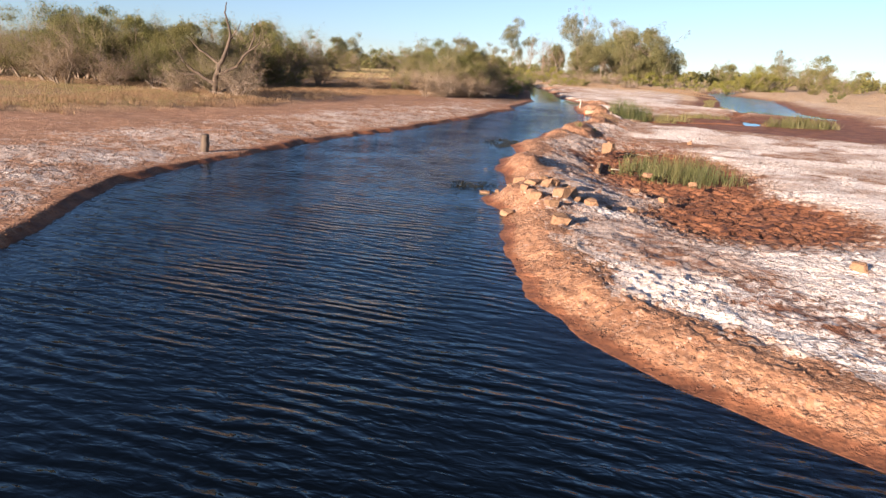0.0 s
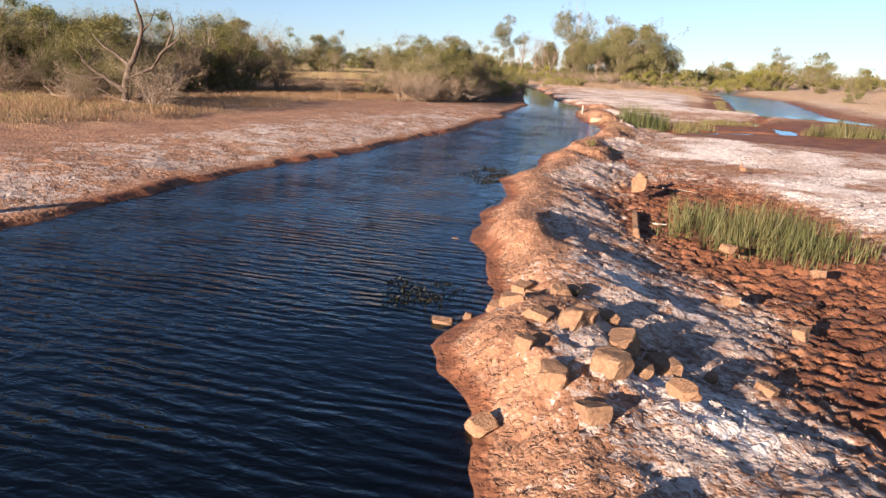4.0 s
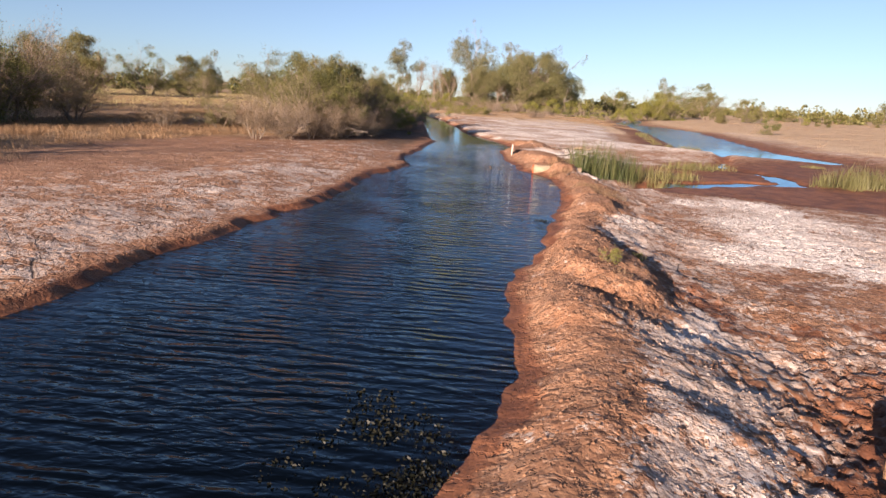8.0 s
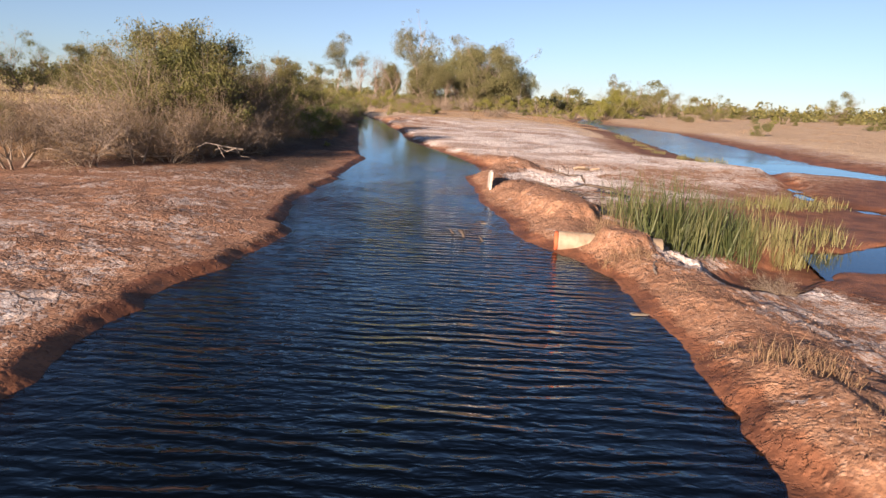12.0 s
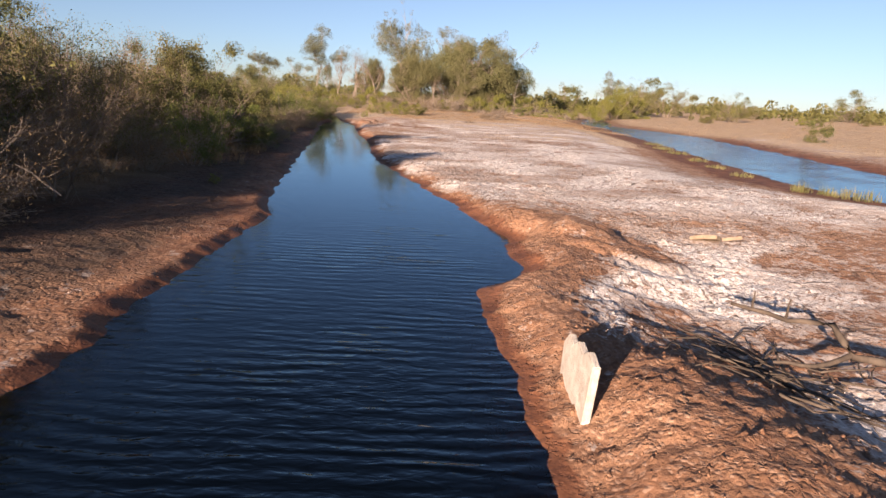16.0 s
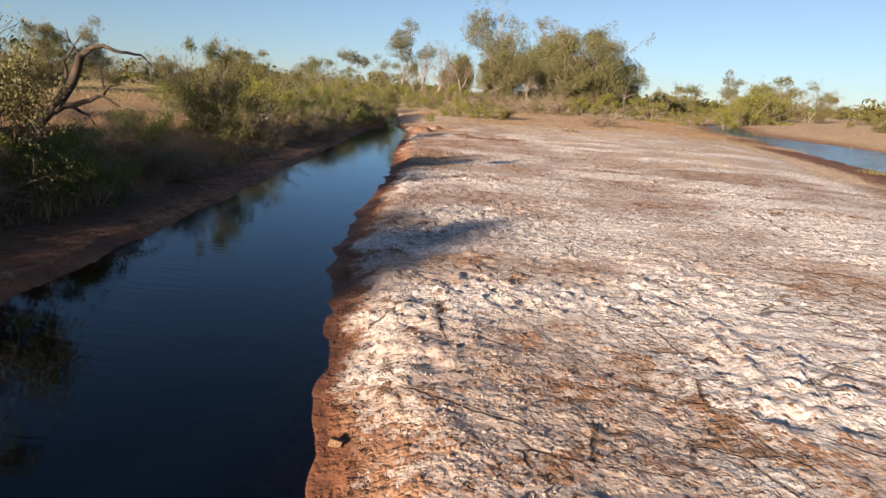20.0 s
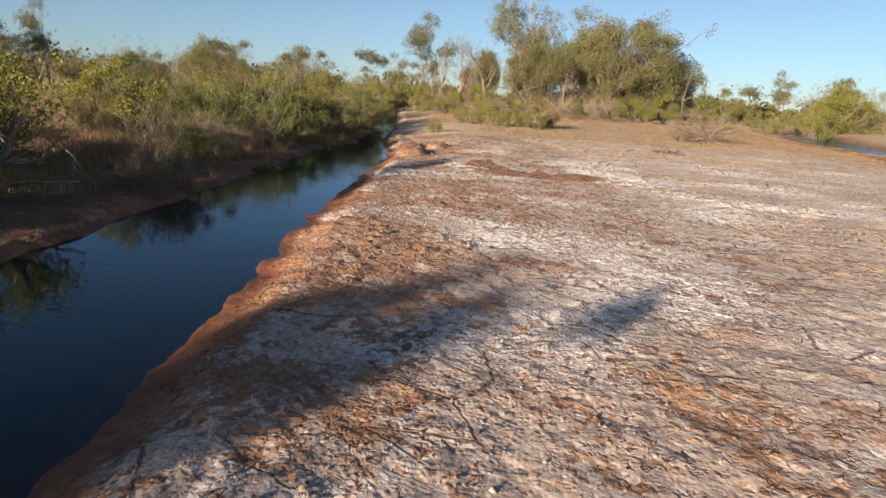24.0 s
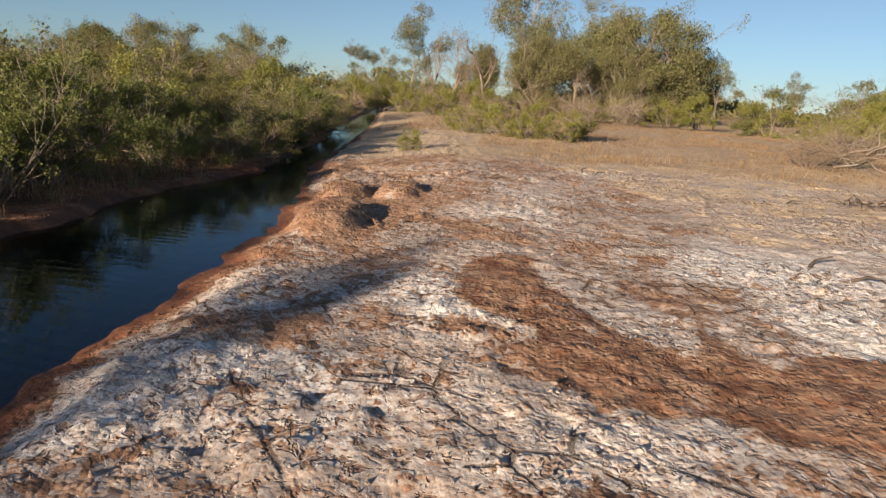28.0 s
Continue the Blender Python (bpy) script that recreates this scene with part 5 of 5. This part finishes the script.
OCHRE = "angular ochre sandstone rock half sunk in the earth"
for n, (x, y, s) in enumerate(((2.45, 18.25, 0.26), (1.3, 19.6, 0.17), (1.85, 20.0, 0.22), (2.35, 20.3, 0.24), (1.05, 22.0, 0.16), (2.0, 21.3, 0.23), (2.65, 20.6, 0.16), (1.6, 21.3, 0.19), (1.25, 21.75, 0.18), (1.3, 22.85, 0.2),
                               (1.8, 22.25, 0.17), (2.1, 21.45, 0.2), (2.4, 21.8, 0.16), (2.5, 21.15, 0.25), (2.9, 21.0, 0.22), (1.95, 22.45, 0.14), (2.2, 19.6, 0.18), (1.55, 20.5, 0.15), (3.0, 20.3, 0.18), (1.45, 22.3, 0.14))):
    stone(x, y, s * 1.3, n + 1, OCHRE, shape=(1.2, 1.0, 0.75), turn=n * 47, sink=0.4)
for n, (x, y, s) in enumerate(((4.1, 23.6, 0.22), (4.7, 22.7, 0.22), (4.6, 26.4, 0.25), (5.75, 25.4, 0.2), (3.4, 21.1, 0.16), (3.9, 21.0, 0.2), (7.2, 37.4, 0.17), (5.9, 19.0, 0.16), (7.0, 17.2, 0.2), (7.4, 38.4, 0.12))):
    stone(x, y, s, n + 40, "rounded tan stone lying on trampled salt mud", shape=(1.15, 0.85, 0.7), turn=n * 63, group="stones in the mud")
stone(3.42, 32.0, 0.44, 61, "squared ochre sandstone block on the salt flat", shape=(0.9, 0.8, 0.95), turn=12, sink=0.2, group="stones in the mud")
stone(3.62, 33.3, 0.40, 63, "small ochre block behind a larger one", shape=(1.0, 0.8, 0.9), turn=50, group="stones in the mud")
stone(3.05, 32.5, 0.14, 64, "small broken piece beside a sandstone block", group="stones in the mud")
timber_sticks = ((4.75, 33.8, -24, 1.0), (5.6, 34.4, 40, 0.6), (3.3, 52.0, 70, 0.7))
stone(0.45, 21.75, 0.22, 70, "pale rock standing in the shallow water", shape=(1.3, 0.8, 0.7), up=-0.06, sink=0.35, group="rocks in the water")
stone(0.72, 21.95, 0.12, 71, "small rock at the waterline with dry grass", shape=(1, 1, 0.8), up=-0.05, group="rocks in the water")
stone(-0.2, 25.5, 0.08, 72, "small orange stone just above the water", shape=(1.6, 0.8, 0.5), up=-0.02, group="rocks in the water")
stone(2.5, 50.4, 0.15, 73, "white salt-crusted stone at the waterline", CONCRETE, (1.8, 0.7, 0.4), up=-0.03, group="rocks in the water")
stone(0.9, 56.2, 0.08, 74, "small pale stone in the water", CONCRETE, (1.8, 0.8, 0.5), up=-0.02, group="rocks in the water")
stone(4.6, 53.0, 0.2, 75, "brown stone in the side puddle", ROCK, (1.4, 0.7, 0.6), up=-0.4, group="rocks in the water")
stone(-0.12, 76.9, 0.09, 76, "small dark stone on the bank edge", ROCK, (1.2, 0.8, 0.8), group="rocks in the water")


def slab(name, pts, thick, material, x, y, z, turn, tilt_x, tilt_y, label, category, edge=None, edge_label=""):
    """A broken flat piece: an outline with thickness, its rim worn."""
    bm = bmesh.new()
    low = [bm.verts.new((px, -thick / 2, pz)) for px, pz in pts]
    face = bm.faces.new(low)
    top = bmesh.ops.extrude_face_region(bm, geom=[face])
    bmesh.ops.translate(bm, verts=[v for v in top["geom"] if isinstance(v, bmesh.types.BMVert)], vec=(0, thick, 0))
    bmesh.ops.recalc_face_normals(bm, faces=bm.faces)
    bmesh.ops.bevel(bm, geom=list(bm.edges), offset=thick * 0.16, segments=2, affect="EDGES")
    mesh = bpy.data.meshes.new(name)
    bm.to_mesh(mesh)
    bm.free()
    mesh.materials.append(material)
    ob = new(name, mesh)
    ob.matrix_basis = pose(x, y, z, tilt_x, tilt_y, turn)
    return tagged(ob, label, category)


slab("upright_slab", ((0.02, -0.30), (0.95, -0.30), (0.99, 0.30), (0.84, 0.44), (0.66, 0.40), (0.50, 0.50), (0.31, 0.46), (0.15, 0.55), (-0.05, 0.50)), 0.07, PALE_SLAB, 1.50, 60.98, ground_z(1.5, 61.2) + 0.02, 88, 3, 0,
     "broken pale slab standing upright in the red earth", "slab")
slab("dark_slab", ((-1.25, -0.3), (1.2, -0.3), (1.2, 0.14), (0.5, 0.22), (-0.4, 0.17), (-1.0, 0.24), (-1.25, 0.15)), 0.13, ROCK, 3.22, 28.85, ground_z(3.22, 28.85), 87, -14, 0, "long rough ochre slab set on edge in the mud", "slab")
slab("flat_slab", ((-0.34, -0.22), (0.02, -0.26), (0.30, -0.10), (0.22, 0.14), (-0.08, 0.24), (-0.30, 0.10)), 0.08, CONCRETE, 6.2, 68.7, ground_z(6.2, 68.7) + 0.06, 25, 72, 10, "pale broken slab tilted on the salt crust", "slab")
slab("flat_slab", ((-0.22, -0.12), (0.16, -0.16), (0.24, 0.06), (0.02, 0.17), (-0.20, 0.10)), 0.07, CONCRETE, 6.75, 68.9, ground_z(6.75, 68.9) + 0.05, -20, 78, -12, "smaller broken piece beside the pale slab", "slab")
slab("white_scrap", ((-0.14, -0.06), (0.12, -0.08), (0.16, 0.05), (-0.1, 0.08)), 0.03, PALE_SLAB, 3.75, 29.3, ground_z(3.75, 29.3) + 0.03, 25, 80, 6, "white scrap lying on dark mud", "scrap")


def culvert():
    """A concrete pipe through the ridge, its mouth towards the creek painted red, with an earth-stained far mouth."""
    top = new("culvert_pipe")
    top.matrix_basis = pose(3.05, 53.84, 0.16, 0, 0, -10.5)
    for name, x0, x1, mat, words in (("pipe", -0.93, 0.98, CONCRETE, ""), ("painted_end", -1.0, -0.93, RED_PAINT, "rust-red painted pipe mouth")):
        bm = bmesh.new()
        rings = []
        for x, r in ((x0, 0.155), (x0, 0.185), (x0 + 0.02, 0.195), (x1 - 0.02, 0.195), (x1, 0.185), (x1, 0.155)):
            rings.append([bm.verts.new((x, r * math.cos(2 * math.pi * k / 28), r * math.sin(2 * math.pi * k / 28))) for k in range(28)])
        for n, ring in enumerate(rings):
            after = rings[(n + 1) % len(rings)]
            for k in range(28):
                bm.faces.new((ring[k], ring[(k + 1) % 28], after[(k + 1) % 28], after[k]))
        bmesh.ops.recalc_face_normals(bm, faces=bm.faces)
        mesh = bpy.data.meshes.new(name)
        bm.to_mesh(mesh)
        bm.free()
        mesh.polygons.foreach_set("use_smooth", np.ones(len(mesh.polygons), bool))
        mesh.materials.append(mat)
        part(name, mesh, top, words)
    tagged(top, "pale concrete culvert pipe with a rust-red mouth under the ridge", "pipe")


culvert()


# ---- dead wood ----
def timber(name, runs, material, x, y, z, turn, label, category, sides=7, group="", part_name="limb", size=1.0):
    """A thing of crooked limbs: each run is its points, first and last radius."""
    top = new(name)
    top.matrix_basis = pose(x, y, z, 0, 0, turn) @ Matrix.Scale(size, 4)
    rng = random.Random(len(runs) * 31 + int(abs(x) * 10))
    for pts, r0, r1 in runs:
        verts, faces = [], []
        fine = []
        for a, b in zip(pts, pts[1:]):
            a, b = Vector(a), Vector(b)
            for k in range(3):
                fine.append(a.lerp(b, k / 3) + Vector((rng.gauss(0, 1), rng.gauss(0, 1), rng.gauss(0, 1))) * (b - a).length * 0.025)
        fine.append(Vector(pts[-1]))
        radii = [r0 + (r1 - r0) * n / (len(fine) - 1) for n in range(len(fine))]
        tube(verts, faces, fine, radii, sides)
        part(part_name, mesh_from(part_name, verts, faces, material), top)
    return tagged(top, label, category, group)


timber("stump", [(((0, 0, -0.2), (0.02, 0, 0.25), (0.04, 0.01, 0.52)), 0.14, 0.11)], DARK_WOOD, -8.6, 23.6, ground_z(-8.6, 23.6), 0, "short dark burnt tree stump on the salt beach", "stump", 9, part_name="stem")
timber("dead_tree", [(((0, 0, -0.3), (0.15, 0.1, 0.9), (0.5, 0, 1.8), (0.9, 0.1, 2.6), (1.2, 0.1, 3.3), (1.15, 0.1, 4.0), (0.95, 0.1, 4.7), (1.1, 0.1, 5.3)), 0.17, 0.025),
                     (((0.5, 0, 1.8), (-0.2, 0.2, 2.3), (-0.8, 0.1, 2.7), (-1.3, 0.3, 3.2)), 0.10, 0.015), (((0.3, 0, 1.2), (1.4, 0.3, 1.7), (2.2, 0.2, 2.6), (2.6, 0.2, 3.5), (2.5, 0.2, 4.2)), 0.10, 0.018),
                     (((2.2, 0.2, 2.6), (2.9, 0.1, 3.1), (3.1, 0, 3.9)), 0.06, 0.012), (((0.1, 0, 0.7), (-0.9, 0.2, 1.2), (-1.7, 0.1, 1.9), (-2.0, 0, 2.6)), 0.12, 0.015), (((1.2, 0.1, 3.3), (1.7, 0, 3.8), (1.9, 0, 4.3)), 0.05, 0.012),
                     (((-0.9, 0.2, 1.2), (-1.8, 0.3, 1.2), (-2.6, 0.1, 1.5)), 0.07, 0.012)],
       DARK_WOOD, -19.5, 40.4, ground_z(-19.5, 40.4), 12, "dark grey dead tree with crooked bare limbs among the grass", "dead tree")
plant("twig_bush", -18.2, 40.8, 2.6, 0)
plant("twig_bush", -21.4, 40.0, 2.4, 1)
plant("airy_acacia", -20.6, 42.2, 3.6, 0)
timber("dead_tree", [(((-0.1, 0, -0.4), (0.5, 0, 0.35), (1.33, 0, 1.0), (2.0, 0.1, 1.9), (2.44, 0, 2.78), (2.78, 0.1, 3.1)), 0.26, 0.09), (((2.7, 0.1, 3.05), (3.2, 0, 3.12), (3.7, 0, 2.95), (4.33, 0.1, 2.9), (4.66, 0.1, 2.55)), 0.085, 0.02),
                     (((1.33, 0, 1.0), (2.3, 0.2, 1.33), (2.97, 0.1, 1.55), (3.5, 0.1, 1.27)), 0.12, 0.02), (((1.9, 0.1, 1.2), (2.4, 0.2, 0.9), (2.75, 0.1, 0.45)), 0.07, 0.015), (((1.6, 0, 1.3), (1.75, 0.2, 2.0), (1.85, 0.1, 2.55), (2.4, 0.1, 3.35)), 0.08, 0.015),
                     (((0.6, 0, 0.45), (-0.3, 0.2, 0.95), (-0.9, 0.1, 1.0), (-1.6, 0.1, 0.75)), 0.10, 0.015), (((2.44, 0, 2.78), (2.0, 0.2, 3.2), (1.95, 0.1, 3.6)), 0.06, 0.012), (((2.97, 0.1, 1.55), (3.3, 0, 1.9), (3.75, 0, 1.95)), 0.05, 0.012)],
       DARK_WOOD, -15.3, 91.7, ground_z(-15.3, 91.7) - 0.2, 6, "dark twisted dead tree leaning towards the creek", "dead tree")
timber("dead_tree", [(((0, 0, -0.2), (-0.2, 0, 0.8), (-0.5, 0, 1.7)), 0.05, 0.02), (((0, 0, 0), (0.15, 0, 0.9), (0.1, 0.1, 2.0)), 0.05, 0.02), (((0.1, 0, 0), (0.6, 0, 0.5), (0.9, 0.1, 1.1), (1.4, 0.1, 1.4)), 0.05, 0.015), (((0.2, 0, 0), (1.0, 0, 0.25), (1.9, 0.1, 0.3)), 0.045, 0.012), (((0.6, 0, 0.5), (1.3, 0, 0.6), (1.9, 0, 0.9)), 0.03, 0.01)],
       DEAD_WOOD, -9.4, 98.4, ground_z(-9.4, 98.4), 0, "pale bare dead shrub with spreading stems at the bank", "dead shrub")
timber("driftwood", [(((0.30, 54.9, -0.15), (0.10, 55.1, 0.07)), 0.025, 0.02), (((0.45, 54.5, -0.12), (0.36, 54.85, 0.05), (0.30, 55.0, 0.08)), 0.035, 0.04), (((0.85, 54.2, -0.12), (0.68, 54.55, 0.06)), 0.03, 0.022)],
       DARK_WOOD, 0, 0, 0, 0, "broken dark branches sticking out of the water", "driftwood")


timber("fallen_branch", [(((5.9, 61.9, 0.0), (5.2, 62.15, 0.16), (4.72, 62.3, 0.20), (4.62, 62.55, 0.48), (4.25, 62.8, 0.44), (3.75, 63.1, 0.50)), 0.055, 0.022), (((4.72, 62.3, 0.20), (4.3, 62.25, 0.12), (3.9, 62.35, 0.1)), 0.035, 0.015),
                         (((4.25, 62.8, 0.44), (4.2, 62.7, 0.7)), 0.018, 0.008), (((3.95, 63.0, 0.47), (3.9, 62.9, 0.72)), 0.016, 0.007)],
       DARK_WOOD, 0, 0, 0, 0, "dark crooked fallen branch arching over the salt crust", "fallen branch")
plant("green_bush", 2.15, 38.25, 0.32, 1, "small grey-green plant on the earth ridge")
plant("green_bush", 2.85, 39.5, 0.30, 2, "small plant in the shadow of the ridge")


def litter(name, count, area, size, x, y, label, category, seed, material, high=0.12, group=""):
    """Loose branches heaped on the ground: each a limb of its own."""
    rng = random.Random(seed)
    runs = []
    for _ in range(count):
        px, py, a = rng.gauss(0, area), rng.gauss(0, area * 0.7), rng.uniform(0, 6.28)
        l, z = size * rng.uniform(0.4, 1.2), rng.uniform(0.01, high)
        p0 = Vector((px, py, ground_z(x + px, y + py) + z))
        mid = p0 + Vector((math.cos(a), math.sin(a), 0)) * l * 0.5
        end = mid + Vector((math.cos(a + rng.gauss(0, 0.5)), math.sin(a + rng.gauss(0, 0.5)), 0)) * l * 0.5
        mid.z, end.z = ground_z(x + mid.x, y + mid.y) + z + rng.uniform(0, high), ground_z(x + end.x, y + end.y) + rng.uniform(0.01, high * 2)
        r = 0.006 + 0.010 * l * rng.random()
        runs.append(((p0, mid, end), r * 1.5, r * 0.5))
    return timber(name, runs, material, x, y, 0, 0, label, category, 5, group, "branch")


litter("brushwood", 46, 0.55, 1.1, 4.1, 62.4, "heap of thin dead branches on the salt crust", "brushwood", 3, DARK_WOOD, 0.08)
litter("brushwood", 30, 0.7, 1.0, 4.7, 59.5, "tangle of dark dead branches beside the earth ridge", "brushwood", 5, DARK_WOOD, 0.06)
litter("brushwood", 14, 0.7, 0.8, 5.6, 58.8, "dead twigs beside the reeds", "brushwood", 6, DEAD_WOOD, 0.1)
litter("log_pile", 30, 0.9, 2.2, 8.2, 124.2, "heap of bleached fallen branches in dry grass", "fallen branches", 8, DEAD_WOOD, 0.7)
litter("fallen_branches", 34, 1.2, 2.0, -9.6, 63.4, "fallen grey branches heaped under the bushes", "fallen branches", 9, DEAD_WOOD, 0.5)
litter("fallen_branches", 26, 1.0, 1.8, -8.2, 67.2, "broken grey limbs hanging low over the bank", "fallen branches", 10, DEAD_WOOD, 0.7)
litter("fallen_branches", 20, 1.2, 1.6, -20.5, 41.0, "fallen dead limbs at the foot of the dead tree", "fallen branches", 12, DEAD_WOOD, 0.4)
litter("fallen_branches", 10, 0.6, 1.2, -7.4, 93.5, "pale sticks lying on the shaded bank", "fallen branches", 13, DEAD_WOOD, 0.1)
litter("fallen_branches", 26, 1.6, 3.0, 4.0, 150.0, "grey dead branches under the big trees", "fallen branches", 14, DEAD_WOOD, 1.4)
for n, (x, y, a) in enumerate(((1.75, 110.1, 20), (1.95, 109.5, -60), (-0.45, 117.6, 70), (-0.2, 117.2, 30), (3.3, 115.0, 10), (4.9, 36.8, 80))):
    timber("stick", [(((0, 0, 0.01), (0.12, 0.05, 0.08), (0.3, 0.0, 0.14 - 0.02 * n)), 0.022, 0.01)], DARK_WOOD, x, y, ground_z(x, y), a, "short dark stick lying on the salt crust", "stick", 6, "sticks on the bar", "stem")
for x, y, a, l in timber_sticks:
    timber("stick", [(((-l / 2, 0, 0.03), (0, 0.04, 0.05), (l / 2, 0, 0.04)), 0.02, 0.012)], DEAD_WOOD, x, y, ground_z(x, y), a, "long pale stick lying on the mud", "stick", 6, "sticks on the bar", "stem")
litter("fallen_branches", 12, 0.5, 1.4, -9.6, 99.8, "bleached broken stems standing among dry shrubs", "fallen branches", 17, DEAD_WOOD, 0.5)
litter("tumbled_bush", 24, 0.25, 0.5, 4.9, 115.6, "small dark dry tumbleweed on the sand", "tumbleweed", 21, DARK_WOOD, 0.12)
plant("twig_bush", 5.6, 52.6, 0.75, 1, "small bleached dead bush standing in the puddle")


plant("dense_acacia", -9.4, 66.9, 4.7, 0, wide=0.9, group="bushes on the left bank")
plant("dense_acacia", -9.9, 68.2, 5.3, 1, wide=0.85, group="bushes on the left bank")


# ---- clods and pebbles ----
def clods():
    """Loose lumps of earth and salt on the trodden ground."""
    rng = np.random.default_rng(77)
    n = 190000
    y = rng.uniform(12, 119, n)
    x = right_x(y) + np.abs(rng.normal(0, 2.9, n)) + 0.08
    swap = rng.random(n) < 0.16
    x = np.where(swap, left_x(y) - 0.1 - np.abs(rng.normal(0, 2.6, n)), x)
    z, salt, wet, plants, sand, litter_shade = land(x, y)
    keep = (fbm(x * 0.9, y * 0.9, 4, 44) + rng.random(n) * 0.45 > 0.70) & (z > 0.02 - 0.3 * (x > right_x(y) + 1)) & (wet < 0.85)
    x, y, z, salt, wet, plants, sand, litter_shade = (v[keep] for v in (x, y, z, salt, wet, plants, sand, litter_shade))
    r = 0.008 + 0.030 * rng.random(len(x)) ** 3
    shape = np.array([(1, 0, -0.25), (0.31, 0.95, -0.25), (-0.81, 0.59, -0.25), (-0.81, -0.59, -0.25), (0.31, -0.95, -0.25), (0, 0, 0.6)])
    tris = np.array([(0, 1, 5), (1, 2, 5), (2, 3, 5), (3, 4, 5), (4, 0, 5)])
    jig = shape[None] * rng.uniform(0.55, 1.4, (len(x), 6, 1)) * r[:, None, None]
    a = rng.uniform(0, 6.28, len(x))
    c, s = np.cos(a)[:, None], np.sin(a)[:, None]
    verts = np.stack([jig[..., 0] * c - jig[..., 1] * s * 0.7 + x[:, None], jig[..., 0] * s + jig[..., 1] * c * 0.7 + y[:, None], jig[..., 2] + z[:, None] - 0.003], -1).reshape(-1, 3)
    loops = (np.arange(len(x))[:, None, None] * 6 + tris[None]).reshape(-1)
    mesh = bpy.data.meshes.new("clods")
    mesh.vertices.add(len(verts))
    mesh.vertices.foreach_set("co", verts.astype(np.float32).ravel())
    mesh.loops.add(len(loops))
    mesh.loops.foreach_set("vertex_index", loops.astype(np.int32))
    mesh.polygons.add(len(loops) // 3)
    mesh.polygons.foreach_set("loop_start", (np.arange(len(loops) // 3) * 3).astype(np.int32))
    for key, values in (("salt", salt * 0.9), ("wet", wet), ("plants", plants), ("sand", sand), ("litter", litter_shade)):
        mesh.attributes.new(key, "FLOAT", "POINT").data.foreach_set("value", np.repeat(values, 6).astype(np.float32))
    mesh.materials.append(GROUND)
    mesh.update(calc_edges=True)
    tagged(new("clods", mesh), "loose lumps of red earth and salt crust", "clods", kind="stuff")


clods()
